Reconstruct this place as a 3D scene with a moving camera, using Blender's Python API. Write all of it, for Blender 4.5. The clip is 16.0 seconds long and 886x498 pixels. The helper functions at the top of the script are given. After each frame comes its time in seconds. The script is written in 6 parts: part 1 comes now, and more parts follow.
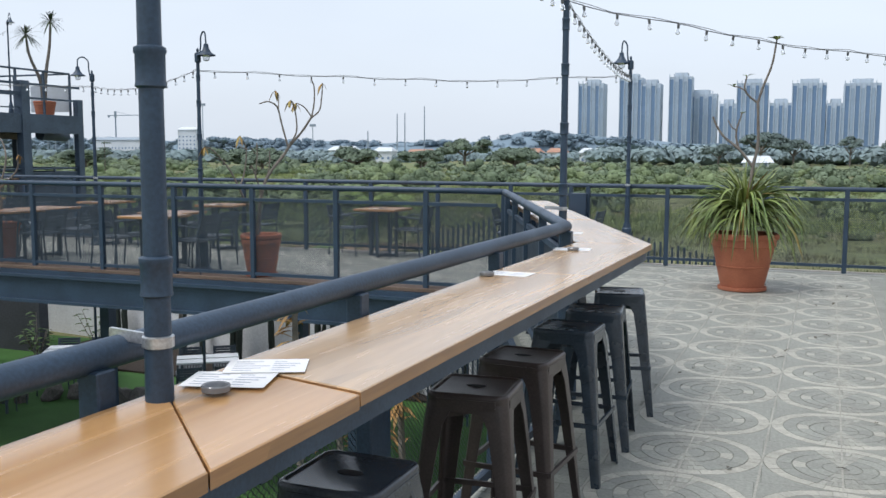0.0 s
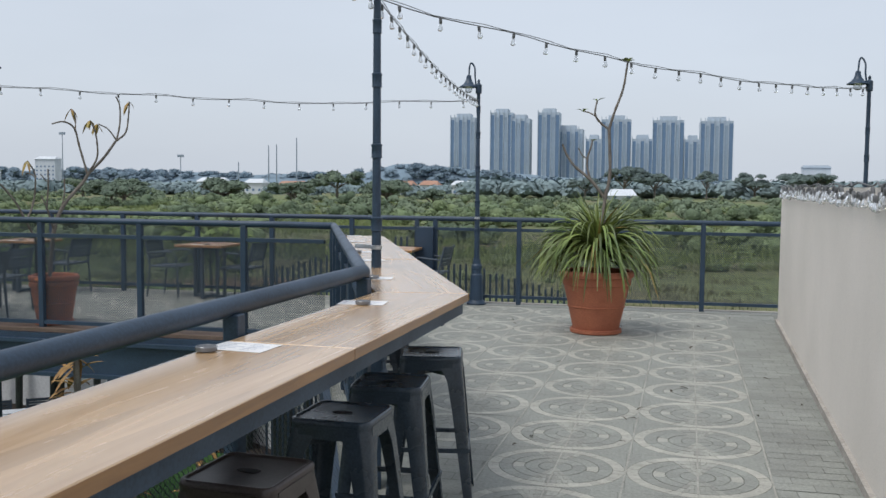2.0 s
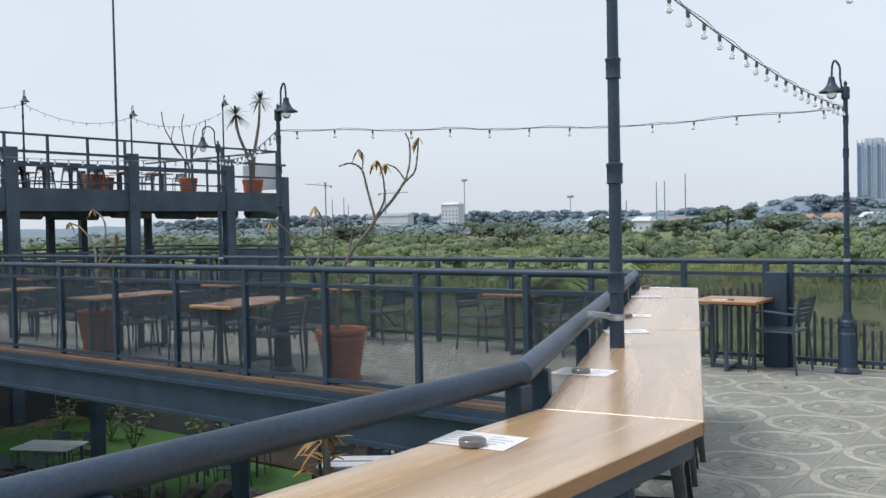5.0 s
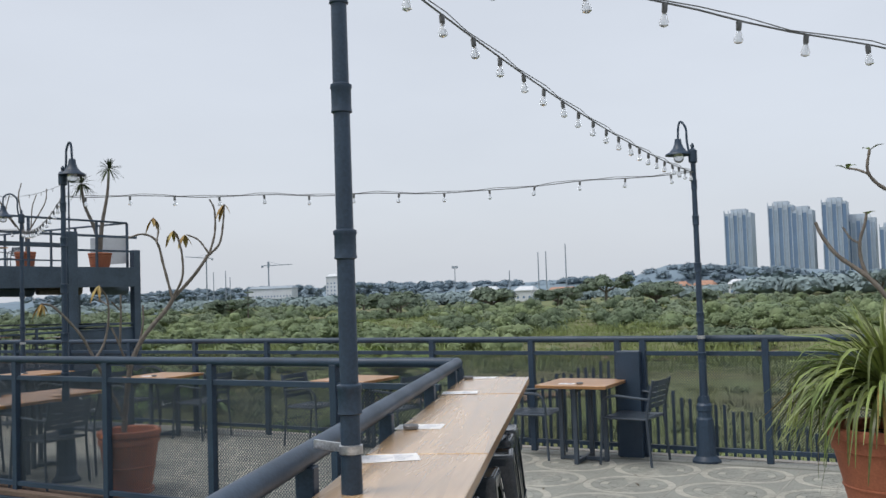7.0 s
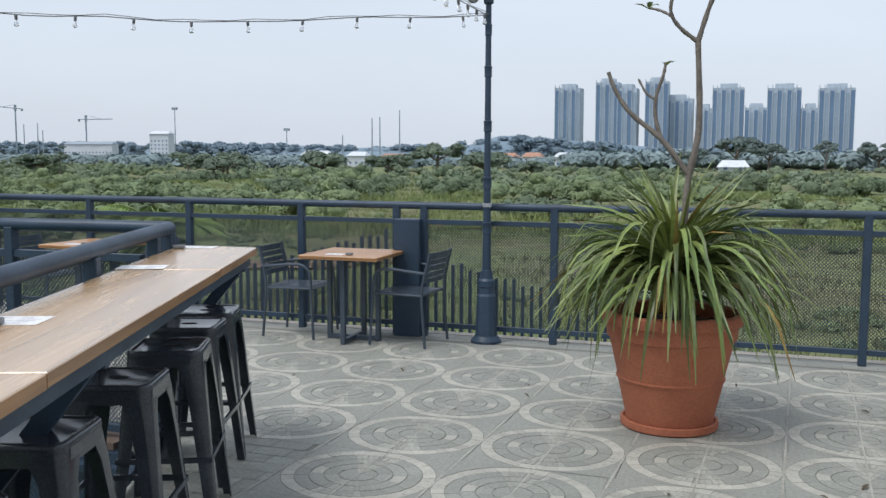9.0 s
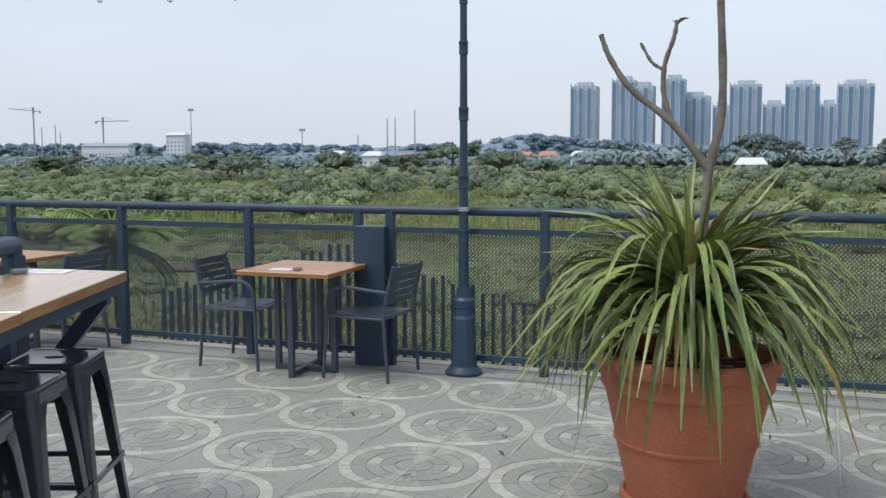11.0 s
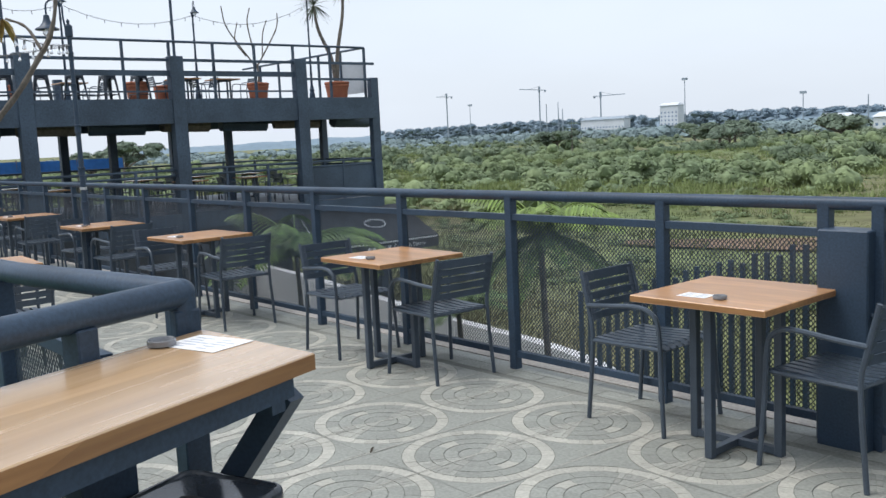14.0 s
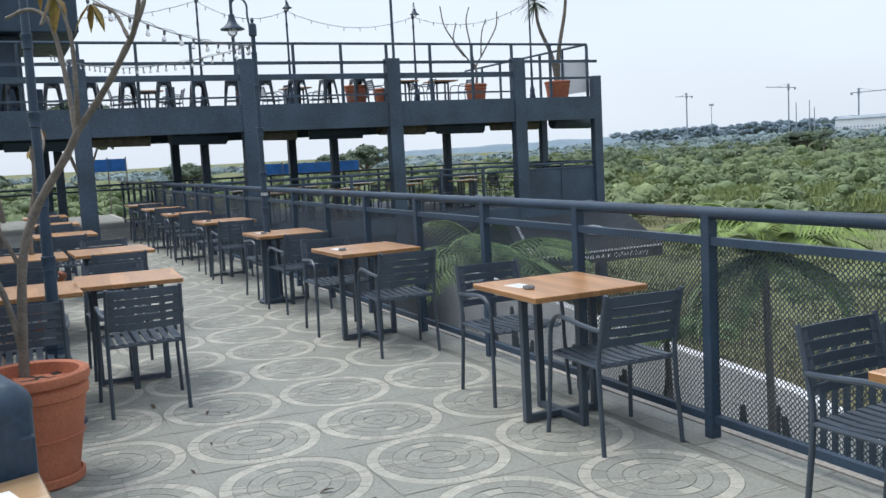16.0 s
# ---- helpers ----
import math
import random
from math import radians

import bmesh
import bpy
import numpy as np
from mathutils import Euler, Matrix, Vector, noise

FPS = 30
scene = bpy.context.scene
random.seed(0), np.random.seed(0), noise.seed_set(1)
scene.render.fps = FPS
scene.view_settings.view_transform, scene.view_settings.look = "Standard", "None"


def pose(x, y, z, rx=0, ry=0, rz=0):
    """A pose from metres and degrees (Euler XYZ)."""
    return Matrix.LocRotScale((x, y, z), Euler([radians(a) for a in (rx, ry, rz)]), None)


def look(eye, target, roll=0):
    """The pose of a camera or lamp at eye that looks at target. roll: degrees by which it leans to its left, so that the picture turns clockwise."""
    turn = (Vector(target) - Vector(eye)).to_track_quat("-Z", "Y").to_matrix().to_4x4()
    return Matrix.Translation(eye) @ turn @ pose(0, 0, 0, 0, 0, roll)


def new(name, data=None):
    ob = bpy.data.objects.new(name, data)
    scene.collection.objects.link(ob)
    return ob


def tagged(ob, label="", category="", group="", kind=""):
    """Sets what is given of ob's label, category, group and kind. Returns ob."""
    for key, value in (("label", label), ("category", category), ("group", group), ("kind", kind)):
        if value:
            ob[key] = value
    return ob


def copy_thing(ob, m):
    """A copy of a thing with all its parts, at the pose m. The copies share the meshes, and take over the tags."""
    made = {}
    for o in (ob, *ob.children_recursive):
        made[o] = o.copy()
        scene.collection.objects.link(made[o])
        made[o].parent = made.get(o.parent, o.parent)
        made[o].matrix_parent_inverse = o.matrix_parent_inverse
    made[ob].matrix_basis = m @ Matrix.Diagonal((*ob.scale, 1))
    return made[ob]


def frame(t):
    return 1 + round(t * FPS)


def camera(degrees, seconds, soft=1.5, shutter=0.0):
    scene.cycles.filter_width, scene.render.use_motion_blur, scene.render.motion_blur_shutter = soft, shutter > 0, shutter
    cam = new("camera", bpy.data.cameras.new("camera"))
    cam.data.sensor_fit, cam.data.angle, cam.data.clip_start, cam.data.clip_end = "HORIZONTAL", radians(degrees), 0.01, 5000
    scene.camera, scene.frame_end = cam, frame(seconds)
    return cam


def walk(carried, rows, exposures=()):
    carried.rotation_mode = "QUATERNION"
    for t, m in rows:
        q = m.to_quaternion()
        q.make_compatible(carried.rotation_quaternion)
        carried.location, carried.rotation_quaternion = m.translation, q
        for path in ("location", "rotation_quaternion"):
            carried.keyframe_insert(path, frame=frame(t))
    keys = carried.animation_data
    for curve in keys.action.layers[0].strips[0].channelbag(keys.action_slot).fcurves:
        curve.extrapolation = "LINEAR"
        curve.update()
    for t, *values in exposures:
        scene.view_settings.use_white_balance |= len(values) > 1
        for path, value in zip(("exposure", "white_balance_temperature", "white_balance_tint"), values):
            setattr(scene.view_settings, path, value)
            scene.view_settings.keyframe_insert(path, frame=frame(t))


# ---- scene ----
cam = camera(51.4, 16.0)
PATH = [
    (0, (1.548, -13.677, 1.636), (0.863, -11.81, 1.427), 0.2),
    (0.5, (1.569, -13.397, 1.632), (0.972, -11.496, 1.464), 0.4),
    (1, (1.593, -13.065, 1.641), (1.087, -11.136, 1.492), 0.0),
    (1.5, (1.662, -12.716, 1.633), (1.2, -10.775, 1.487), 0.1),
    (2, (1.646, -12.34, 1.606), (1.22, -10.391, 1.468), 0.5),
    (2.5, (1.648, -12.024, 1.605), (1.237, -10.07, 1.486), 0.1),
    (3, (1.683, -11.669, 1.618), (1.153, -9.743, 1.512), 0.1),
    (3.5, (1.674, -11.296, 1.583), (0.998, -9.416, 1.489), -0.3),
    (4, (1.708, -10.973, 1.611), (0.857, -9.165, 1.515), -0.6),
    (4.2, (1.734, -10.836, 1.617), (0.765, -9.089, 1.522), -0.6),
    (6.3, (1.585, -9.389, 1.603), (0.338, -7.825, 1.576), -1.2),
    (6.5, (1.574, -9.267, 1.619), (0.411, -7.64, 1.609), -1.3),
    (7, (1.578, -8.931, 1.662), (0.608, -7.184, 1.759), -1.9),
    (7.5, (1.609, -8.595, 1.684), (0.762, -6.791, 1.846), -1.8),
    (8, (1.603, -8.297, 1.66), (0.875, -6.436, 1.74), -0.8),
    (8.5, (1.59, -7.953, 1.599), (0.936, -6.067, 1.471), -0.5),
    (9, (1.594, -7.572, 1.574), (0.952, -5.688, 1.375), 0.2),
    (9.2, (1.59, -7.432, 1.557), (0.951, -5.549, 1.344), 0.4),
    (11.5, (1.436, -5.873, 1.539), (0.723, -4.014, 1.351), -0.9),
    (12, (1.344, -5.53, 1.565), (0.337, -3.812, 1.378), -1.4),
    (12.5, (1.169, -5.177, 1.547), (0.05, -3.532, 1.341), -1.4),
    (13, (1.05, -4.837, 1.527), (-0.224, -3.311, 1.31), -1.8),
    (13.5, (0.918, -4.48, 1.538), (-0.55, -3.143, 1.298), -2.8),
    (14, (0.745, -4.2, 1.541), (-0.776, -2.924, 1.302), -2.7),
    (14.5, (0.586, -3.912, 1.531), (-1.012, -2.731, 1.303), -2.9),
    (15, (0.41, -3.655, 1.536), (-1.291, -2.625, 1.319), -3.0),
    (15.5, (0.172, -3.412, 1.533), (-1.552, -2.423, 1.318), -3.0),
    (16, (0.005, -3.18, 1.522), (-1.79, -2.323, 1.312), -3.0),
]
walk(cam, [(t, look(eye, target, roll)) for t, eye, target, roll in PATH],
     exposures=[(0, 0.60, 6380, 10), (0.5, 0.50, 6380, 10), (1.5, 0.33, 6430, 10), (2.5, 0.24, 6430, 10), (3.2, 0.24, 6450, 10), (4.0, 0.40, 6500, 10), (6.3, 0.50, 6600, 10), (7, 0.32, 6650, 11), (7.5, 0.16, 6900, 12), (8, -0.10, 6700, 11), (8.5, 0.34, 6450, 11), (9, 0.44, 6380, 10), (12, 0.51, 6400, 10), (12.5, 0.57, 6380, 10), (13.5, 0.66, 6440, 10), (16, 0.68, 6340, 9)])

# ---- daylight: hazy overcast sky ----
world = bpy.data.worlds.new("hazy_sky")
scene.world = world
world.use_nodes = True
wn, wl = world.node_tree.nodes, world.node_tree.links
wn.clear()
w_out = wn.new("ShaderNodeOutputWorld")
w_bg = wn.new("ShaderNodeBackground")
w_sky = wn.new("ShaderNodeTexSky")
w_sky.sky_type = "NISHITA"
w_sky.sun_disc = False
w_sky.sun_elevation = radians(62)
w_sky.sun_rotation = radians(221)
w_sky.air_density = 1.0
w_sky.dust_density = 4.0
w_veil = wn.new("ShaderNodeMix")
w_veil.data_type = "RGBA"
w_veil.inputs["Factor"].default_value = 0.8
w_bg.inputs["Strength"].default_value = 0.105
w_co = wn.new("ShaderNodeTexCoord")
w_map = wn.new("ShaderNodeMapping")
w_map.inputs["Scale"].default_value = (1.0, 1.0, 3.2)
w_cloud = wn.new("ShaderNodeTexNoise")
w_cloud.inputs["Scale"].default_value, w_cloud.inputs["Detail"].default_value = 1.6, 5
w_rng = wn.new("ShaderNodeMapRange")
w_rng.inputs[1].default_value, w_rng.inputs[2].default_value = 0.3, 0.7
w_rng.inputs[3].default_value, w_rng.inputs[4].default_value = 0.93, 1.05
w_tint = wn.new("ShaderNodeVectorMath")
w_tint.operation = "SCALE"
w_tint.inputs[0].default_value = (5.65, 6.15, 6.85)
wl.new(w_co.outputs["Generated"], w_map.inputs[0])
wl.new(w_map.outputs[0], w_cloud.inputs["Vector"])
wl.new(w_cloud.outputs[0], w_rng.inputs[0])
wl.new(w_rng.outputs[0], w_tint.inputs["Scale"])
wl.new(w_tint.outputs[0], w_veil.inputs[7])
wl.new(w_sky.outputs[0], w_veil.inputs[6])
wl.new(w_veil.outputs[2], w_bg.inputs["Color"])
wl.new(w_bg.outputs[0], w_out.inputs[0])
sun_data = bpy.data.lights.new("sun", "SUN")
sun_data.energy, sun_data.angle, sun_data.color = 1.5, radians(25), (1.0, 0.975, 0.94)
sun = new("sun", sun_data)
sun.matrix_world = look((0, 0, 20), (7, 8, 0))


# ---- materials ----
def material(name, base, rough=0.6, metal=0.0, vary=0.15, scale=6.0, fine=60.0, bump=0.0, spec=0.5, second=None, island=0.0, per_object=0.0, detail=6.0):
    m = bpy.data.materials.new(name)
    m.use_nodes = True
    n, l = m.node_tree.nodes, m.node_tree.links
    b = n["Principled BSDF"]
    b.inputs["Roughness"].default_value = rough
    b.inputs["Metallic"].default_value = metal
    b.inputs["Specular IOR Level"].default_value = spec
    co = n.new("ShaderNodeTexCoord")
    big = n.new("ShaderNodeTexNoise")
    big.inputs["Scale"].default_value, big.inputs["Detail"].default_value = scale, detail
    small = n.new("ShaderNodeTexNoise")
    small.inputs["Scale"].default_value, small.inputs["Detail"].default_value = fine, 4
    l.new(co.outputs["Object"], big.inputs["Vector"])
    l.new(co.outputs["Object"], small.inputs["Vector"])
    mix = n.new("ShaderNodeMix")
    mix.data_type = "RGBA"
    c2 = second or tuple(c * (1 - vary * 1.6) for c in base)
    mix.inputs[6].default_value = (*base, 1)
    mix.inputs[7].default_value = (*c2, 1)
    ramp = n.new("ShaderNodeMapRange")
    ramp.inputs[1].default_value, ramp.inputs[2].default_value = 0.35, 0.7
    l.new(big.outputs[0], ramp.inputs[0])
    l.new(ramp.outputs[0], mix.inputs[0])
    hsv = n.new("ShaderNodeHueSaturation")
    l.new(mix.outputs[2], hsv.inputs["Color"])
    val = n.new("ShaderNodeMapRange")
    val.inputs[1].default_value, val.inputs[2].default_value = 0.3, 0.7
    val.inputs[3].default_value, val.inputs[4].default_value = 1 - vary, 1 + vary
    l.new(small.outputs[0], val.inputs[0])
    value = val.outputs[0]
    if island or per_object:
        src = n.new("ShaderNodeNewGeometry").outputs["Random Per Island"] if island else n.new("ShaderNodeObjectInfo").outputs["Random"]
        k = island or per_object
        iv = n.new("ShaderNodeMapRange")
        iv.inputs[3].default_value, iv.inputs[4].default_value = 1 - k, 1 + k
        l.new(src, iv.inputs[0])
        mul = n.new("ShaderNodeMath")
        mul.operation = "MULTIPLY"
        l.new(value, mul.inputs[0])
        l.new(iv.outputs[0], mul.inputs[1])
        value = mul.outputs[0]
    l.new(value, hsv.inputs["Value"])
    l.new(hsv.outputs[0], b.inputs["Base Color"])
    rr = n.new("ShaderNodeMapRange")
    rr.inputs[3].default_value, rr.inputs[4].default_value = max(0.02, rough - 0.1), min(1, rough + 0.1)
    l.new(big.outputs[0], rr.inputs[0])
    l.new(rr.outputs[0], b.inputs["Roughness"])
    if bump:
        bp = n.new("ShaderNodeBump")
        bp.inputs["Strength"].default_value = bump
        bp.inputs["Distance"].default_value = 0.004
        l.new(small.outputs[0], bp.inputs["Height"])
        l.new(bp.outputs[0], b.inputs["Normal"])
    return m


def wood_material(name, base, dark, axis_scale=(1.2, 14, 14), rough=0.32):
    """Lacquered boards: long grain along local x."""
    m = bpy.data.materials.new(name)
    m.use_nodes = True
    n, l = m.node_tree.nodes, m.node_tree.links
    b = n["Principled BSDF"]
    co = n.new("ShaderNodeTexCoord")
    info = n.new("ShaderNodeObjectInfo")
    shift = n.new("ShaderNodeVectorMath")
    l.new(co.outputs["Object"], shift.inputs[0])
    l.new(info.outputs["Random"], shift.inputs[1])
    mp = n.new("ShaderNodeMapping")
    mp.inputs["Scale"].default_value = axis_scale
    l.new(shift.outputs[0], mp.inputs[0])
    grain = n.new("ShaderNodeTexNoise")
    grain.inputs["Scale"].default_value, grain.inputs["Detail"].default_value, grain.inputs["Distortion"].default_value = 2.2, 8, 0.7
    l.new(mp.outputs[0], grain.inputs["Vector"])
    mp2 = n.new("ShaderNodeMapping")
    mp2.inputs["Scale"].default_value = (0.8, 9.0, 9.0)
    l.new(shift.outputs[0], mp2.inputs[0])
    board = n.new("ShaderNodeTexVoronoi")
    board.inputs["Scale"].default_value = 1.1
    l.new(mp2.outputs[0], board.inputs["Vector"])
    ramp = n.new("ShaderNodeValToRGB")
    ramp.color_ramp.elements[0].position, ramp.color_ramp.elements[1].position = 0.32, 0.66
    ramp.color_ramp.elements[0].color, ramp.color_ramp.elements[1].color = (*dark, 1), (*base, 1)
    l.new(grain.outputs[0], ramp.inputs[0])
    hsv = n.new("ShaderNodeHueSaturation")
    vr = n.new("ShaderNodeMapRange")
    vr.inputs[3].default_value, vr.inputs[4].default_value = 0.82, 1.12
    sep = n.new("ShaderNodeSeparateColor")
    l.new(board.outputs["Color"], sep.inputs[0])
    l.new(sep.outputs[0], vr.inputs[0])
    l.new(vr.outputs[0], hsv.inputs["Value"])
    l.new(ramp.outputs[0], hsv.inputs["Color"])
    l.new(hsv.outputs[0], b.inputs["Base Color"])
    rr = n.new("ShaderNodeMapRange")
    rr.inputs[3].default_value, rr.inputs[4].default_value = rough - 0.08, rough + 0.14
    l.new(grain.outputs[0], rr.inputs[0])
    l.new(rr.outputs[0], b.inputs["Roughness"])
    b.inputs["Coat Weight"].default_value = 0.8
    b.inputs["Coat Roughness"].default_value = 0.25
    return m


STEEL = material("dark_painted_steel", (0.034, 0.061, 0.100), 0.46, 0.0, 0.2, 3, 90, 0.05, spec=0.4)
# pavilion steel: dark steel with distance haze mixed into its colour
STEEL_FAR = material("hazed_dark_steel", (0.056, 0.088, 0.132), 0.55, 0.0, 0.25, 1.2, 30)
MESH_STEEL = material("expanded_mesh_steel", (0.034, 0.050, 0.070), 0.5, 0.0, 0.15, 8, 80)
CHAIR_STEEL = material("charcoal_powder_coat", (0.057, 0.078, 0.106), 0.36, 0.0, 0.15, 7, 150, 0.06)
STOOL_BLACK = material("glossy_black_enamel", (0.044, 0.054, 0.068), 0.12, 0.0, 0.2, 6, 120, 0.03)
STOOL_BLUE = material("blue_black_enamel", (0.040, 0.057, 0.077), 0.26, 0.0, 0.2, 6, 120, 0.03)
STOOL_BROWN = material("gunmetal_brown_enamel", (0.064, 0.050, 0.047), 0.34, 0.15, 0.2, 6, 120, 0.03)
CLAMP = material("galvanised_clamp", (0.62, 0.64, 0.66), 0.35, 0.85, 0.2, 20, 120)
WOOD = wood_material("lacquered_light_wood", (0.57, 0.385, 0.215), (0.45, 0.285, 0.145), (0.7, 9, 9), rough=0.22)
WOOD_AMBER = wood_material("lacquered_amber_wood", (0.55, 0.315, 0.130), (0.43, 0.225, 0.080), (0.7, 9, 9), rough=0.22)
WOOD_EDGE = wood_material("lacquered_wood_edge", (0.37, 0.185, 0.065), (0.27, 0.125, 0.042), (1.5, 20, 20), 0.45)
WOOD_TABLE = wood_material("oiled_table_wood", (0.60, 0.33, 0.15), (0.46, 0.23, 0.095), (1.6, 12, 12), 0.4)
TERRA = material("terracotta", (0.42, 0.145, 0.075), 0.75, 0, 0.14, 3, 70, 0.2, second=(0.34, 0.11, 0.06))
SOIL = material("potting_soil", (0.035, 0.024, 0.017), 0.95, 0, 0.4, 20, 90, 0.8)
LEAF = material("strap_leaf", (0.190, 0.232, 0.066), 0.42, 0, 0.2, 2, 30, second=(0.080, 0.135, 0.036), island=0.55)
LEAF_DRY = material("yellowed_leaf", (0.34, 0.27, 0.08), 0.6, 0, 0.25, 8, 60, second=(0.25, 0.13, 0.03), island=0.3)
BARK = material("plumeria_bark", (0.19, 0.165, 0.14), 0.8, 0, 0.25, 9, 70, 0.4)
PAVE_GREY = material("grey_green_paver", (0.27, 0.28, 0.25), 0.62, 0, 0.16, 1.7, 55, 0.35, second=(0.225, 0.232, 0.208), island=0.09)
PAVE_LIGHT = material("cream_paver", (0.43, 0.422, 0.37), 0.6, 0, 0.14, 2.5, 60, 0.3, second=(0.33, 0.325, 0.285), island=0.12)
GROUT = material("paving_grout", (0.235, 0.24, 0.215), 0.9, 0, 0.2, 3, 80, 0.3)
CONCRETE = material("pale_concrete_edge", (0.42, 0.39, 0.35), 0.85, 0, 0.2, 2, 40, 0.3)
EDGE_BROWN = material("brown_edge_strip", (0.150, 0.105, 0.080), 0.85, 0, 0.2, 2, 40, 0.3)
RENDER_WALL = material("textured_white_render", (0.74, 0.69, 0.63), 0.9, 0, 0.07, 0.9, 110, 0.9, second=(0.66, 0.62, 0.56))
WHITE_WALL = material("white_boundary_wall", (0.66, 0.68, 0.70), 0.85, 0, 0.1, 0.6, 20, 0.2)
PAPER = material("menu_paper", (0.80, 0.80, 0.80), 0.45, 0, 0.03, 20, 100)
PRINT = material("menu_print", (0.50, 0.53, 0.60), 0.5, 0, 0.2, 40, 200)
BULB = material("clear_bulb_glass", (0.86, 0.88, 0.90), 0.12, 0, 0.02, 10, 50)
BULB.node_tree.nodes["Principled BSDF"].inputs["Transmission Weight"].default_value = 0.75
BULB.node_tree.nodes["Principled BSDF"].inputs["IOR"].default_value = 1.25
CABLE = material("grey_cable", (0.13, 0.135, 0.14), 0.6, 0, 0.1, 10, 50)
TURF = material("artificial_turf", (0.042, 0.125, 0.022), 0.9, 0, 0.18, 1.0, 160, 0.5)
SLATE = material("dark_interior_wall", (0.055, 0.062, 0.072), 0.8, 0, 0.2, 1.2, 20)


# ---- mesh helpers ----
def thing(name, loc=(0, 0, 0), rz=0.0, label="", category="", group="", kind=""):
    ob = new(name)
    ob.matrix_world = pose(*loc, 0, 0, rz)
    return tagged(ob, label, category, group, kind)


def mesh_of(bm, mats, name="part", smooth=0):
    me = bpy.data.meshes.new(name)
    if smooth:
        for f in bm.faces:
            f.smooth = True
    bm.to_mesh(me)
    bm.free()
    for m in mats if isinstance(mats, (list, tuple)) else [mats]:
        me.materials.append(m)
    if smooth:
        me.set_sharp_from_angle(angle=radians(smooth))
    return me


def part(name, bm, mat, parent=None, label="", smooth=40):
    ob = new(name, mesh_of(bm, mat, name, smooth))
    ob.parent = parent
    if label:
        ob["label"] = label
    return ob


def B():
    return bmesh.new()


def box(bm, a, b, bev=0.0, mi=0):
    x0, y0, z0 = a
    x1, y1, z1 = b
    g = bmesh.ops.create_cube(bm, size=1, matrix=Matrix.LocRotScale(((x0 + x1) / 2, (y0 + y1) / 2, (z0 + z1) / 2), None, (abs(x1 - x0), abs(y1 - y0), abs(z1 - z0))))
    fs = {f for v in g["verts"] for f in v.link_faces}
    for f in fs:
        f.material_index = mi
    if bev:
        es = list({e for v in g["verts"] for e in v.link_edges})
        bmesh.ops.bevel(bm, geom=es, offset=bev, segments=1, affect="EDGES")
    return bm


def beam(bm, p, q, w, h, up=(0, 0, 1), bev=0.0):
    """A bar of w by h from p to q; h lies along up."""
    p, q = Vector(p), Vector(q)
    d = (q - p).normalized()
    s = d.cross(Vector(up))
    if s.length < 1e-4:
        s = Vector((1, 0, 0))
    s.normalize()
    u = s.cross(d)
    vs = []
    for e in (p, q):
        for a, b in ((-1, -1), (1, -1), (1, 1), (-1, 1)):
            vs.append(bm.verts.new(e + s * (a * w / 2) + u * (b * h / 2)))
    fs = [bm.faces.new([vs[i] for i in f]) for f in ((0, 1, 2, 3), (7, 6, 5, 4), (0, 4, 5, 1), (1, 5, 6, 2), (2, 6, 7, 3), (3, 7, 4, 0))]
    if bev:
        bmesh.ops.recalc_face_normals(bm, faces=fs)
        bmesh.ops.bevel(bm, geom=list({e for f in fs for e in f.edges}), offset=bev, segments=1, affect="EDGES")
    return bm


def tube(bm, pts, r, seg=10, close=True, mi=0):
    """A round bar along points; r is a number or a list."""
    pts = [Vector(p) for p in pts]
    rs = r if isinstance(r, (list, tuple)) else [r] * len(pts)
    rings, prev = [], None
    for i, p in enumerate(pts):
        d = (pts[min(i + 1, len(pts) - 1)] - pts[max(i - 1, 0)]).normalized()
        if prev is None:
            s = d.cross(Vector((0, 0, 1)) if abs(d.z) < 0.95 else Vector((1, 0, 0))).normalized()
        else:
            s = (prev - d * prev.dot(d)).normalized()
        prev = s
        u = d.cross(s)
        rings.append([bm.verts.new(p + (s * math.cos(a) + u * math.sin(a)) * rs[i]) for a in [2 * math.pi * k / seg for k in range(seg)]])
    for a, b in zip(rings, rings[1:]):
        for k in range(seg):
            f = bm.faces.new((a[k], a[(k + 1) % seg], b[(k + 1) % seg], b[k]))
            f.material_index = mi
    if close:
        bm.faces.new(rings[0][::-1]).material_index = mi
        bm.faces.new(rings[-1]).material_index = mi
    return bm


def lathe(bm, prof, seg=24, at=(0, 0, 0), mi=0):
    """A turned shape from (radius, height) pairs."""
    x, y, z = at
    rings = [[bm.verts.new((x + r * math.cos(2 * math.pi * k / seg), y + r * math.sin(2 * math.pi * k / seg), z + h)) for k in range(seg)] for r, h in prof]
    for a, b in zip(rings, rings[1:]):
        for k in range(seg):
            bm.faces.new((a[k], a[(k + 1) % seg], b[(k + 1) % seg], b[k])).material_index = mi
    bm.faces.new(rings[0][::-1]).material_index = mi
    bm.faces.new(rings[-1]).material_index = mi
    return bm


def smooth_path(pts, n=6):
    """A Catmull-Rom curve through points."""
    P = [Vector(p) for p in pts]
    P = [P[0] * 2 - P[1]] + P + [P[-1] * 2 - P[-2]]
    out = []
    for i in range(1, len(P) - 2):
        for k in range(n):
            t = k / n
            out.append(0.5 * ((2 * P[i]) + (P[i + 1] - P[i - 1]) * t + (2 * P[i - 1] - 5 * P[i] + 4 * P[i + 1] - P[i + 2]) * t * t + (3 * P[i] - P[i - 1] - 3 * P[i + 1] + P[i + 2]) * t ** 3))
    return out + [P[-2]]


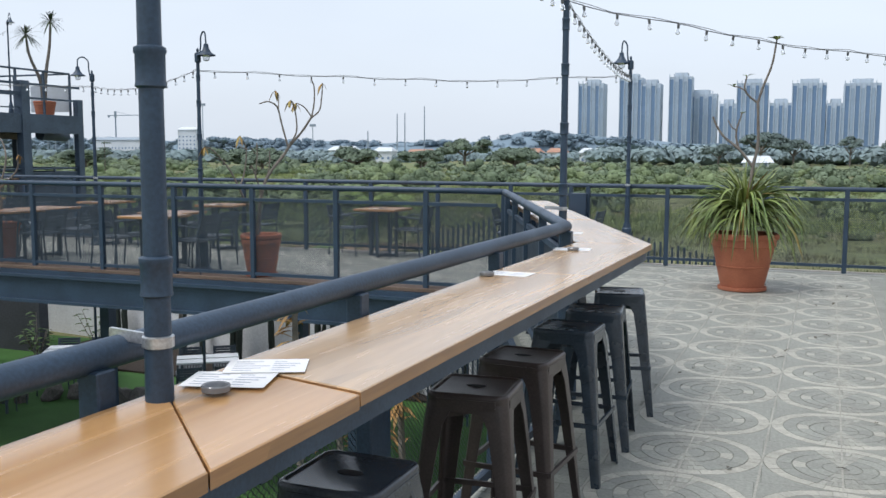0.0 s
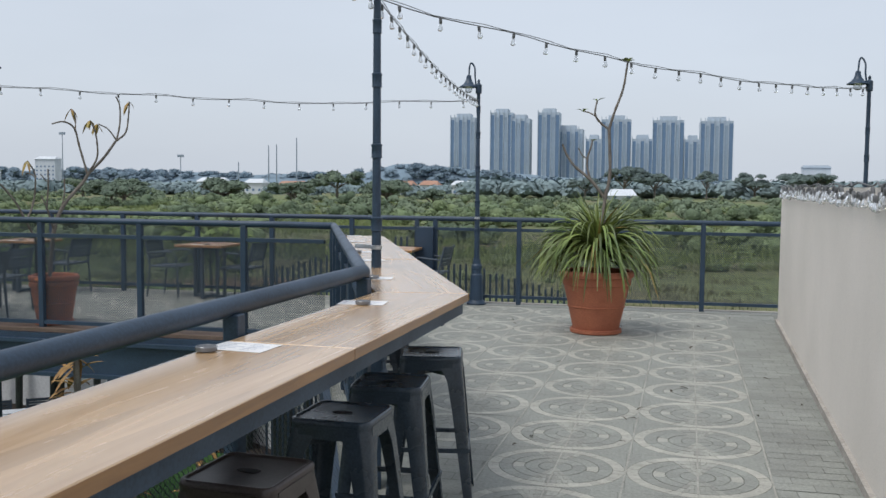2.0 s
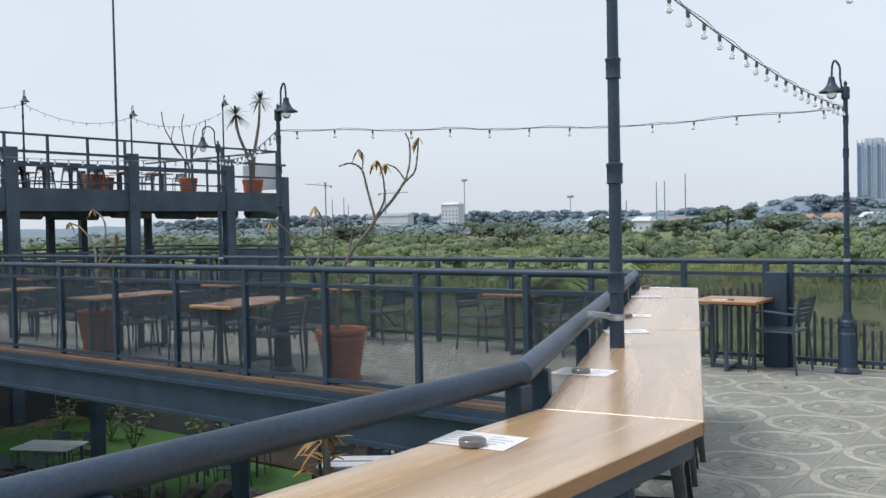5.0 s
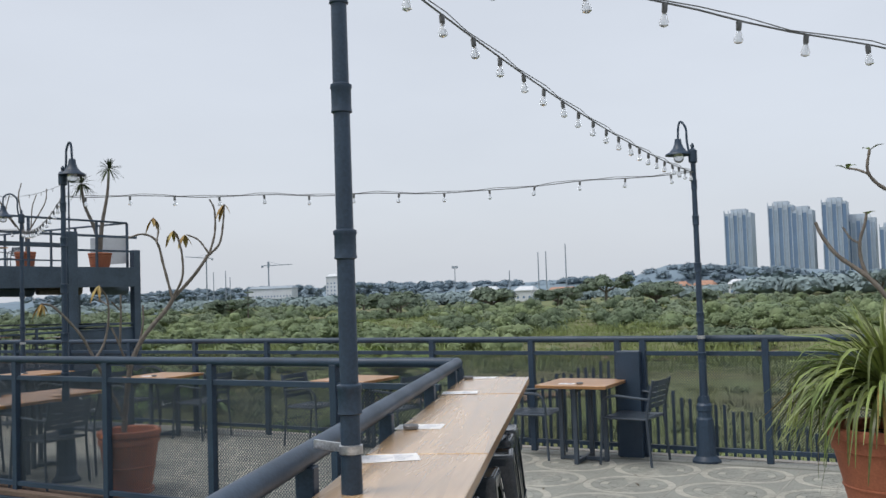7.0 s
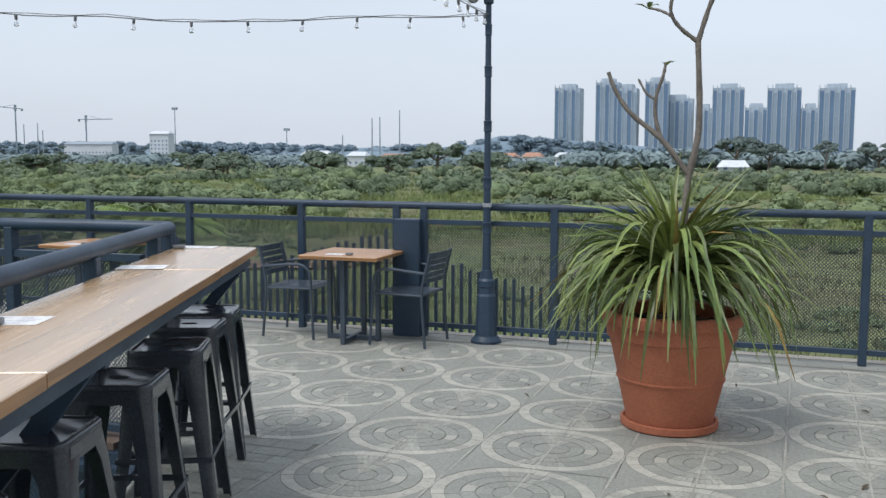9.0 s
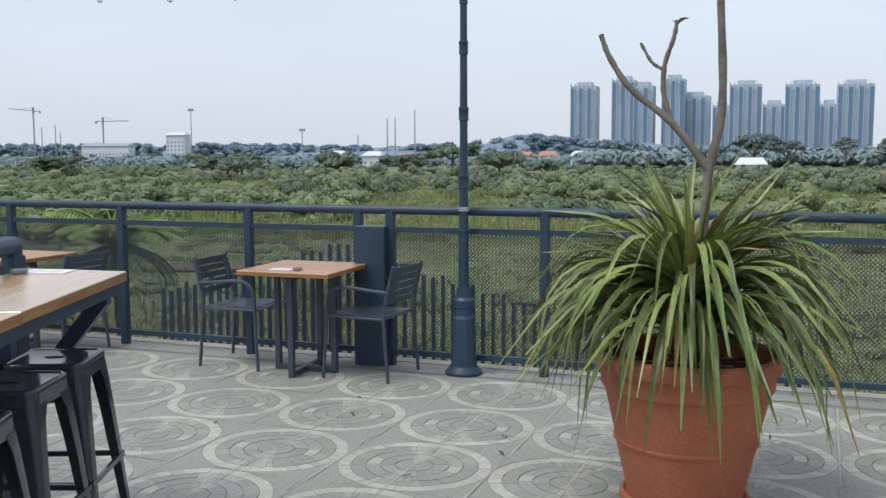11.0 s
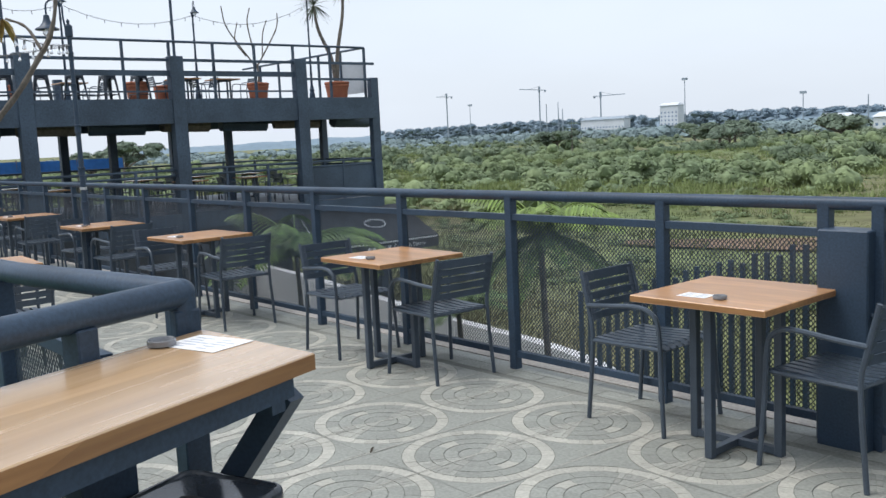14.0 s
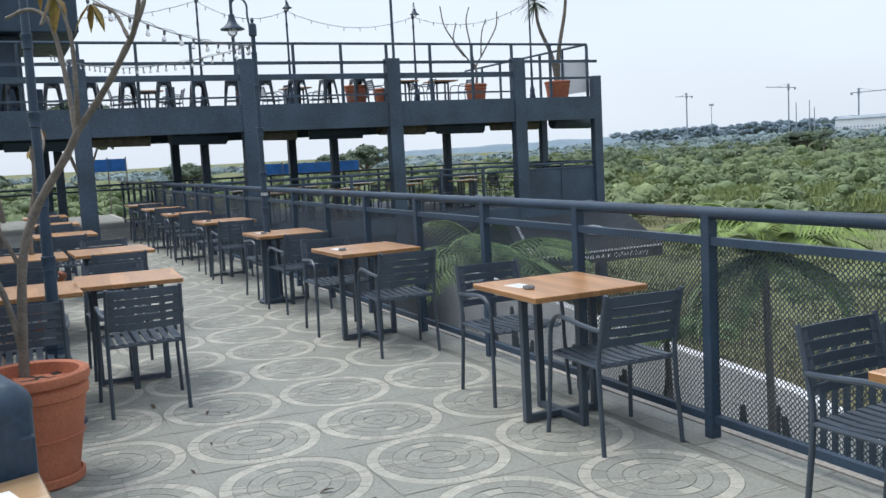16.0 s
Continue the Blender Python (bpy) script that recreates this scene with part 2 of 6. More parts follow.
def prism(bm, poly, z0, z1, mi=0):
    """An upright block over a plan polygon (counter-clockwise)."""
    a = [bm.verts.new((x, y, z0)) for x, y in poly]
    b = [bm.verts.new((x, y, z1)) for x, y in poly]
    n = len(poly)
    fs = [bm.faces.new(a[::-1]), bm.faces.new(b)] + [bm.faces.new((a[i], a[(i + 1) % n], b[(i + 1) % n], b[i])) for i in range(n)]
    for f in fs:
        f.material_index = mi
    return fs


# ---- the place: plan ----
GROUND = -3.25          # lower garden level
RAIL_Z = 1.18           # top of all railings
COUNTER_Z, COUNTER_D = 1.07, 0.46
U1, N1 = Vector((0.0445, 0.999)), Vector((0.999, -0.0445))      # first counter: along, towards the stools
U2, N2 = Vector((-0.3565, 0.9343)), Vector((0.9343, 0.3565))    # second counter
BEND = Vector((0.80, -7.86))
MITRE = (N1 + N2).normalized()
L1, L2 = 7.2, 5.075


def c1(s, d):
    """A plan point of the first counter: s back from the bend, d behind its front edge."""
    return BEND - U1 * s - N1 * d


def c2(s, d):
    return BEND + U2 * s - N2 * d


def bend_at(d):
    return BEND - MITRE * (d / MITRE.dot(N1))


# ---- floor slab ----
floor = thing("floor", label="grey-green stamped paving with pale interlocking circles on the roof terrace", category="floor", kind="structure")
slab = B()
edge = [c1(L1, 0.60), bend_at(0.60), c2(L2 + 0.12, 0.60)]
prism(slab, [tuple(edge[0]), (3.6, edge[0].y), (3.6, 0.16), (-1.55, 0.16), (-1.55, -3.46), tuple(edge[2]), tuple(edge[1])], -0.30, -0.0045)
prism(slab, [(-33, -3.46), (-1.55, -3.46), (-1.55, 0.16), (-33, 0.16)], -0.30, -0.0045)
part("slab", slab, GROUT, floor, smooth=0)
kerb = B()
box(kerb, (-33, 0.10, -0.10), (3.6, 0.22, 0.004))
part("edge_strip", kerb, CONCRETE, floor, "pale concrete edge strip", smooth=0)
part("edge_strip", box(B(), (-33, -3.50, -0.035), (-1.7, -3.20, 0.004)), EDGE_BROWN, floor, "brown edge strip beside the court", smooth=0)

fascia = B()
box(fascia, (-33, -3.54, -0.50), (-1.6, -3.44, -0.04))
box(fascia, (-33, -3.60, -0.50), (-1.6, -3.54, -0.46))
box(fascia, (-33, -3.60, -0.14), (-1.6, -3.54, -0.10))
for a, b in ((c1(L1, 0.62), bend_at(0.62)), (bend_at(0.62), c2(L2 + 0.1, 0.62))):
    beam(fascia, (a.x, a.y, -0.36), (b.x, b.y, -0.36), 0.08, 0.5)
box(fascia, (-33, 0.16, -0.62), (3.6, 0.24, -0.10))
fas = part("edge_beam", fascia, STEEL, None, smooth=0)
tagged(fas, "dark steel edge beam carrying the terrace", "beam", kind="structure")
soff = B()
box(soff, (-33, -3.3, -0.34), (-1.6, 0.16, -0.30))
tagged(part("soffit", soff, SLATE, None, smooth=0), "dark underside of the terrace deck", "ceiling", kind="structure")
under = B()
for x in range(-30, 0, 4):
    for y in (-0.1,):
        box(under, (x - 0.1, y - 0.1, GROUND), (x + 0.1, y + 0.1, -0.34))
for i in range(3):
    p = c1(0.8 + i * 3.0, 0.5)
    box(under, (p.x - 0.1, p.y - 0.1, GROUND), (p.x + 0.1, p.y + 0.1, -0.3))
tagged(part("deck_column", under, STEEL, None, smooth=0), "dark steel columns under the terrace", "column", kind="structure")

# ---- parapet wall on the open side ----
wall = B()
WALL = [(2.36, -14.9), (3.22, -0.88), (3.46, -0.88), (2.60, -14.9)]
prism(wall, [WALL[0], WALL[3], WALL[2], WALL[1]], -0.012, 1.615)
wb = tagged(part("wall_east", wall, RENDER_WALL, None, smooth=0), "rough white rendered parapet wall", "wall", kind="structure")


# ---- mesh panels ----
def mesh_panel_data(w, h, cw=0.052, ch=0.054, t=0.0064):
    """Expanded metal: upright wavy strands that meet to form tall diamonds, in the x-z plane."""
    nx, nz = round(w / (cw / 2)), round(h / (ch / 2))
    cwx, chz = w / nx, h / nz
    vs, fs = [], []
    for i in range(nx):
        for sgn in (0, 1):
            base = None
            for j in range(nz + 1):
                out = (i + j + sgn) % 2
                x = (i + 0.5) * cwx + (cwx / 2 - t * 0.3) * (1 if out else -1)
                k = len(vs)
                vs += [(x - t / 2, 0.0, j * chz), (x + t / 2, 0.0012, j * chz)]
                if base is not None:
                    fs.append((base, base + 1, k + 1, k))
                base = k
    me = bpy.data.meshes.new("expanded_mesh")
    me.from_pydata(vs, [], fs)
    me.materials.append(MESH_STEEL)
    return me


PANELS = {}


def mesh_panel(parent, a, b, z0, z1):
    """Hangs a mesh panel between plan points a and b under a parent at the origin."""
    a, b = Vector(a), Vector(b)
    w, h = (b - a).length, z1 - z0
    key = (round(w * 10), round(h * 20))
    if key not in PANELS:
        PANELS[key] = mesh_panel_data(key[0] / 10, key[1] / 20)
    ob = tagged(new("mesh_panel", PANELS[key]), kind="stuff")
    ob.parent = parent
    ob.matrix_local = Matrix.LocRotScale((a.x, a.y, z0), Euler((0, 0, math.atan2(b.y - a.y, b.x - a.x))), (w / (key[0] / 10), 1, h / (key[1] / 20)))
    return ob


def post(parent, x, y, z0, z1, w=0.06, d=0.06, rz=0.0, name="post"):
    bm = box(B(), (-w / 2, -d / 2, z0), (w / 2, d / 2, z1), 0.004)
    ob = part(name, bm, STEEL, parent, smooth=0)
    ob.matrix_local = pose(x, y, 0, 0, 0, rz)
    return ob


# outer railing along the field
rail_out = thing("railing", label="dark steel railing with expanded mesh panels facing the field", category="railing", kind="structure")
POSTS = [3.6, 2.395, 1.2, 0.0, -1.16, -1.42, -2.36, -3.56, -4.72] + [-4.72 - 1.2 * k for k in range(1, 20)]
POSTS = [x for x in POSTS if x != 1.2]
for x in POSTS:
    post(rail_out, x, 0.0, -0.01, 1.15)
bm = tube(B(), [(3.6, 0, RAIL_Z - 0.03), (-28, 0, RAIL_Z - 0.03)], 0.032, 12)
part("top_rail", bm, STEEL, rail_out)
for z, nm in ((1.01, "mid_rail"), (0.10, "bottom_rail")):
    part(nm, box(B(), (-28, -0.02, z - 0.02), (3.6, 0.02, z + 0.02)), STEEL, rail_out, smooth=0)
for a, b in zip(POSTS, POSTS[1:]):
    if a - b > 0.5 and b > -22:
        mesh_panel(rail_out, (b + 0.03, 0.012), (a - 0.03, 0.012), 0.12, 0.99)
bm = box(B(), (-1.41, -0.10, -0.01), (-1.17, 0.05, 1.035), 0.006)
cab = part("post_cover", bm, STEEL, None, smooth=0)
tagged(cab, "dark steel column stub boxed into the railing", "column", kind="structure")

# railing round the open court
rail_in = thing("railing", label="dark steel railing with mesh panels around the open court", category="railing", kind="structure")
RC = Vector((-1.52, -3.20))
XS = [-2.44, -3.64, -4.84] + [-6.04 - 1.2 * k for k in range(0, 13)]
post(rail_in, RC.x, RC.y, -0.01, 1.13, 0.07, 0.07)
for x in XS:
    post(rail_in, x, -3.40, -0.1, 1.17)
pipe = [c1(L1, 0.52), bend_at(0.52), RC]
bm = tube(B(), [(p.x, p.y, 1.17) for p in (pipe[0], pipe[1])], 0.037, 18)
part("pipe_rail", bm, STEEL, rail_in)
d2 = (pipe[2] - pipe[1]).normalized()
bm = tube(B(), [(pipe[1].x, pipe[1].y, 1.17), (RC.x, RC.y, 1.172)], 0.0372, 18)
part("pipe_rail", bm, STEEL, rail_in)
bm = B()
bmesh.ops.create_uvsphere(bm, u_segments=16, v_segments=10, radius=0.0376, matrix=Matrix.Translation((pipe[1].x, pipe[1].y, 1.17)))
part("elbow", bm, STEEL, rail_in)
bm = B()
bmesh.ops.create_uvsphere(bm, u_segments=16, v_segments=10, radius=0.0378, matrix=Matrix.Translation((RC.x, RC.y, 1.172)))
tube(bm, [(RC.x, RC.y, 1.172), (RC.x, RC.y, 1.05)], 0.0365, 14)
tube(bm, smooth_path([(RC.x, RC.y, 1.172), (-1.9, -3.30, 1.18), (-2.3, -3.385, 1.184), (-2.7, -3.40, 1.185)], 5), [0.0372 - 0.0002 * k for k in range(16)], 14)
part("elbow", bm, STEEL, rail_in)
part("top_rail", tube(B(), [(-2.6, -3.40, 1.185), (-20.6, -3.40, 1.185)], 0.034, 12), STEEL, rail_in)
for z, nm in ((1.02, "mid_rail"), (0.06, "bottom_rail")):
    part(nm, box(B(), (-20.6, -3.42, z - 0.02), (-1.55, -3.38, z + 0.02)), STEEL, rail_in, smooth=0)
xs = [-1.52] + XS
for a, b in zip(xs, xs[1:]):
    if b > -16:
        mesh_panel(rail_in, (b + 0.03, -3.39), (a - 0.03, -3.39), 0.08, 1.0)

# posts that carry the pipe and the mesh behind the counters
for s in (0.15, 1.5, 2.95, 4.2, 5.6, 6.9):
    p = c1(s, 0.50)
    post(rail_in, p.x, p.y, -0.01, 1.145, 0.06, 0.06, -2.5)
for s in (0.35, 1.5, 2.7, 3.9, 4.85):
    p = c2(s, 0.50)
    post(rail_in, p.x, p.y, -0.01, 1.145, 0.06, 0.06, 21)
for a, b in ((6.9, 5.6), (5.6, 4.2), (4.2, 2.95), (2.95, 1.5), (1.5, 0.15)):
    mesh_panel(rail_in, c1(a, 0.49), c1(b, 0.49), 0.08, 0.96)
for a, b in ((0.35, 1.5), (1.5, 2.7), (2.7, 3.9), (3.9, 4.85)):
    mesh_panel(rail_in, c2(a, 0.49), c2(b, 0.49), 0.08, 0.96)
bm = B()
for pts in ([c1(L1, 0.49), bend_at(0.49)], [bend_at(0.49), c2(5.0, 0.49)]):
    for z in (0.06, 0.97):
        beam(bm, (pts[0].x, pts[0].y, z), (pts[1].x, pts[1].y, z), 0.035, 0.045)
part("mesh_frame", bm, STEEL, rail_in, smooth=0)


# ---- the two bar counters ----
def plank_top(name, poly, parent, up=0.0, wood=None):
    """One slab of a counter: lacquered top with a darker edge; local x lies along its length."""
    poly = [Vector(p) for p in poly]
    o = poly[0]
    d = (poly[1] - poly[0]).normalized()
    a = math.atan2(d.y, d.x)
    R = Matrix.Rotation(-a, 2)
    loc = [tuple(R @ (p - o)) for p in poly]
    area = sum(loc[i][0] * loc[(i + 1) % len(loc)][1] - loc[(i + 1) % len(loc)][0] * loc[i][1] for i in range(len(loc)))
    if area < 0:
        loc = loc[::-1]
    bm = B()
    fs = prism(bm, loc, -0.038, 0.0, 1)
    fs[1].material_index = 0
    bmesh.ops.bevel(bm, geom=list(fs[1].edges), offset=0.003, segments=1, affect="EDGES")
    ob = part(name, bm, [wood or WOOD, WOOD_EDGE], parent, smooth=0)
    ob.matrix_local = pose(o.x, o.y, COUNTER_Z + up, 0, 0, math.degrees(a))
    return ob


G = 0.003
bar = thing("bar_counter", label="long light wood bar counter on a dark steel frame", category="counter")
cuts1 = [0.0, 1.62, 3.88, 4.46, 7.1]
for i, (a, b) in enumerate(zip(cuts1, cuts1[1:])):
    if i == 0:
        plank_top("counter_top", [c1(b - G, 0.0), BEND + Vector((-0.002, -0.004)), bend_at(COUNTER_D) + Vector((-0.002, -0.004)), c1(b - G, COUNTER_D)], bar)
    else:
        ka, kb = {3.88: 0.12, 4.46: 0.44}.get(a, 0.0), {3.88: 0.12, 4.46: 0.44}.get(b, 0.0)
        plank_top("counter_top", [c1(b - G, 0.0), c1(a + G, 0.0), c1(a + G - ka, COUNTER_D), c1(b - G - kb, COUNTER_D)], bar, -0.006 if i > 1 else 0.0, WOOD_AMBER if i > 1 else WOOD)
cuts2 = [0.0, 2.12, 4.08, L2]
for i, (a, b) in enumerate(zip(cuts2, cuts2[1:])):
    p0 = BEND + Vector((0.0, 0.004)) if i == 0 else c2(a + G, 0)
    p3 = bend_at(COUNTER_D) + Vector((0.0, 0.004)) if i == 0 else c2(a + G, COUNTER_D)
    end = 0.13 if i == 2 else 0.0
    plank_top("counter_top", [p0, c2(b - G, 0.0), c2(b - G + end, COUNTER_D), p3], bar, 0.002 * i)
bm = B()
for d in (0.05, 0.40):
    a, b, c = c1(7.05, d), bend_at(d), c2(L2 - 0.05, d)
    beam(bm, (a.x, a.y, 1.0), (b.x, b.y, 1.0), 0.045, 0.062)
    beam(bm, (b.x, b.y, 1.001), (c.x, c.y, 1.014), 0.0445, 0.062)
for s in (0.3, 1.5, 2.95, 4.2, 5.6):
    a, b = c1(s, 0.05), c1(s, 0.46)
    beam(bm, (a.x, a.y, 0.985), (b.x, b.y, 0.985), 0.045, 0.07)
for s in (0.35, 1.5, 2.7, 3.9, L2 - 0.08):
    a, b = c2(s, 0.05), c2(s, 0.46)
    beam(bm, (a.x, a.y, 0.985), (b.x, b.y, 0.985), 0.045, 0.07)
part("frame", bm, STEEL, bar, smooth=0)
for f_, ss in ((c2, (2.7, L2 + 0.02)),):
    for s in ss:
        a, b = f_(s, 0.10), f_(s, 0.44)
        part("bracket", beam(B(), (a.x, a.y, 0.97), (b.x, b.y, 0.54), 0.05, 0.06, (0, 0, 1)), STEEL, bar, smooth=0)
for f_, ss in ((c1, (2.95, 5.6)), (c2, (0.35, 2.7, L2 - 0.25))):
    for s in ss:
        a = f_(s, 0.44)
        b = post(bar, a.x, a.y, -0.01, 0.95, 0.06, 0.16, 21 if f_ is c2 else -2, "leg")


# ---- land beyond ----
rng = np.random.default_rng(5)
FIELD = material("field_grass", (0.128, 0.170, 0.058), 0.95, 0, 0.3, 0.06, 0.9, 0.0, second=(0.150, 0.128, 0.068), detail=8)
BUSH = material("shrub_leaves", (0.138, 0.190, 0.100), 0.85, 0, 0.14, 0.05, 0.7, second=(0.198, 0.250, 0.118), island=0.16)
# shrub leaves paled and blued: distance haze painted into the colour
BUSH_HAZE = material("hazy_shrub_leaves", (0.145, 0.195, 0.128), 0.9, 0, 0.10, 0.03, 0.4, second=(0.190, 0.235, 0.145), island=0.12)
BUSH_DARK = material("dark_shrub_leaves", (0.100, 0.142, 0.084), 0.85, 0, 0.14, 0.05, 0.7, second=(0.128, 0.172, 0.094), island=0.16)
GRASS = material("tall_grass", (0.108, 0.140, 0.055), 0.85, 0, 0.25, 0.05, 0.7, second=(0.140, 0.120, 0.066), island=0.2)
# far woods and hills carry the distance haze in their base colours
WOODS_HAZE = material("far_woods", (0.190, 0.256, 0.266), 0.9, 0, 0.10, 0.02, 0.15, second=(0.212, 0.278, 0.290), island=0.05)
HILL_HAZE = material("hazy_hill_woods", (0.160, 0.225, 0.280), 0.95, 0, 0.10, 0.01, 0.08, second=(0.178, 0.245, 0.300))


def land_height(x, y):
    return GROUND + 1.2 * noise.noise((x * 0.02, y * 0.02, 0)) * min(1.0, max(0.0, (math.hypot(x, y) - 25) / 60))


gb = B()
gx = sorted(set([round(-12 + 4.0 * i, 2) for i in range(0, 8)] + [s * (20 + 6 * i) for i in range(0, 14) for s in (-1, 1)] + [s * v for v in (120, 160, 220, 320, 500, 900, 1600, 3000, 4800) for s in (-1, 1)]))
gy = sorted(set([-4800, -2000, -800, -300, -120, -60, -30, -16, -8, -3.5, 0.3, 5, 10, 15] + [20 + 6 * i for i in range(0, 25)] + [180, 220, 280, 360, 480, 700, 1100, 2000, 4800]))
grid = [[gb.verts.new((x, y, land_height(x, y))) for x in gx] for y in gy]
for j in range(len(gy) - 1):
    for i in range(len(gx) - 1):
        gb.faces.new((grid[j][i], grid[j][i + 1], grid[j + 1][i + 1], grid[j + 1][i]))
tagged(part("ground", gb, FIELD, None), "rough green and brown field of grass and scrub", "ground", kind="structure")


CORE = B()
bmesh.ops.create_icosphere(CORE, subdivisions=2, radius=1.0)
CORE.verts.index_update()


def leaf_cloud(name, centres, mat, label, leaf, per, squash=0.75, category="vegetation", blade=False, cap=9.0, core=0.60):
    """Many clumps of small leaf blades in one mesh. centres: rows of x, y, z, radius."""
    C = np.repeat(np.asarray(centres, float), per, axis=0)
    n = len(C)
    if blade:
        r, a = C[:, 3:4] * np.sqrt(rng.random((n, 1))), rng.random((n, 1)) * 2 * np.pi
        p = np.concatenate([C[:, :1] + r * np.cos(a), C[:, 1:2] + r * np.sin(a), C[:, 2:3]], 1)
        tip = rng.normal(0, 0.35, (n, 3))
        tip[:, 2] = 1
        h = leaf * C[:, 3:4] * (0.5 + rng.random((n, 1)))
        s = rng.normal(0, 1, (n, 3))
        s[:, 2] = 0
        s /= np.linalg.norm(s, axis=1, keepdims=True)
        w = h * 0.09
        V = np.stack([p - s * w, p + s * w, p + tip * h], 1)
        m = 3
    else:
        d = rng.normal(0, 1, (n, 3))
        d /= np.linalg.norm(d, axis=1, keepdims=True)
        d[:, 2] = np.abs(d[:, 2]) * 1.0 - 0.25
        rad = C[:, 3:4] * (0.60 + 0.46 * rng.random((n, 1)))
        p = C[:, :3] + d * rad * np.array([1, 1, squash])
        face = d * [0.7, 0.7, 0.9] + [0, 0, 0.6] + rng.normal(0, 0.30, (n, 3))
        s = np.cross(face, rng.normal(0, 1, (n, 3)))
        s /= np.linalg.norm(s, axis=1, keepdims=True)
        u = np.cross(face, s)
        u /= np.linalg.norm(u, axis=1, keepdims=True)
        size = np.minimum(leaf * C[:, 3:4], cap) * (0.5 + rng.random((n, 1)))
        V = np.stack([p - s * size, p + s * size, p + u * size * 1.3], 1)
        m = 3
    V = V.reshape(-1, m, 3)
    n = len(V)
    co = V.reshape(-1, 3)
    idx = np.arange(n * 3, dtype=np.int32)
    smooth = np.zeros(n, dtype=bool)
    if core and not blade:
        # a lumpy solid heart under the leaves of each clump
        c = np.asarray(centres, float)
        ball = np.array([v.co[:] for v in CORE.verts])
        tri = np.array([[v.index for v in f.verts] for f in CORE.faces])
        ph = c[:, None, :2] * [9, 7]
        wob = core + 0.12 * np.sin(ball[None, :, 0] * 5.1 + ph[..., 0]) * np.sin(ball[None, :, 1] * 4.3 + ph[..., 1]) + 0.07 * np.sin(ball[None, :, 2] * 7 + ph[..., 0])
        heart = c[:, None, :3] + ball[None] * (c[:, None, 3:4] * wob[..., None]) * np.array([1, 1, squash])
        faces = tri[None] + (np.arange(len(c)) * len(ball))[:, None, None] + len(co)
        co = np.concatenate([co, heart.reshape(-1, 3)])
        idx = np.concatenate([idx, faces.reshape(-1).astype(np.int32)])
        smooth = np.concatenate([smooth, np.ones(len(c) * len(tri), dtype=bool)])
    n = len(idx) // 3
    me = bpy.data.meshes.new(name)
    me.vertices.add(len(co))
    me.vertices.foreach_set("co", co.reshape(-1).astype(np.float32))
    me.loops.add(n * 3)
    me.loops.foreach_set("vertex_index", idx)
    me.polygons.add(n)
    me.polygons.foreach_set("loop_start", np.arange(0, n * 3, 3, dtype=np.int32))
    me.polygons.foreach_set("use_smooth", smooth)
    me.update(calc_edges=True)
    me.materials.append(mat)
    ob = new(name, me)
    return tagged(ob, label, category, kind="stuff") if label else tagged(ob, kind="stuff")


def scatter(n, x0, x1, y0, y1, r0, r1, keep=0.0, seed=1):
    g = np.random.default_rng(seed)
    out = []
    while len(out) < n:
        y = y0 * (y1 / y0) ** g.random()
        x = (x0 + (x1 - x0) * g.random()) * (y + 25) / 60
        if noise.noise((x * 0.035, y * 0.035, seed)) < keep:
            continue
        r = r0 + (r1 - r0) * g.random() ** 2
        out.append((x, y, land_height(x, y) + r * 0.3, r))
    return out


def lumpy(rows, k, seed):
    """Breaks each rounded bush up into k smaller lumps of uneven height."""
    g = np.random.default_rng(seed)
    out = []
    for x, y, z, r in rows:
        for _ in range(k):
            a, d = g.random() * 6.28, r * 0.85 * g.random() ** 0.6
            q = r * (0.28 + 0.34 * g.random())
            out.append((x + d * math.cos(a), y + d * math.sin(a), z + (r - d) * g.uniform(0.0, 0.75) - 0.1 * r, q))
    return out


def scatter_low(n):
    g = np.random.default_rng(17)
    out = []
    while len(out) < n:
        x, y = g.uniform(-40, 25), g.uniform(16, 48)
        if noise.noise((x * 0.05, y * 0.12, 3)) > 0.05:
            out.append((x, y, g.uniform(0.2, 0.6)))
    return out


leaf_cloud("scrub", lumpy(scatter(760, -95, 50, 54, 190, 1.1, 2.9, 0.06, 2), 6, 1), BUSH, "dense green scrub bushes on the field", 0.16, 130, 0.85, cap=0.13)
leaf_cloud("scrub", scatter(800, -95, 50, 42, 150, 0.3, 0.8, -0.05, 12), BUSH, "small green bushes between the larger scrub", 0.2, 90, 0.75, cap=0.10)
leaf_cloud("scrub", lumpy(scatter(820, -80, 40, 120, 340, 1.4, 3.3, -0.15, 3), 5, 2), BUSH_HAZE, "far green thickets on the field", 0.17, 70, 0.85, cap=0.26)
leaf_cloud("tall_grass", scatter(5200, -95, 50, 8, 120, 0.5, 1.5, -0.5, 4), GRASS, "low olive and brown grass on the field", 0.15, 60, blade=True)
LIME = material("yellow_green_grass", (0.205, 0.250, 0.088), 0.85, 0, 0.2, 0.06, 0.8, second=(0.165, 0.210, 0.082), island=0.2)
leaf_cloud("tall_grass", scatter(5200, -95, 50, 38, 220, 0.9, 2.4, -0.25, 31), LIME, "bright yellow-green grass between the bushes", 0.17, 75, blade=True)
leaf_cloud("scrub", lumpy(scatter(160, -95, 50, 60, 200, 1.9, 3.4, 0.0, 8), 9, 3), BUSH_DARK, "large dark green bushes on the field", 0.14, 150, 0.9, cap=0.13)
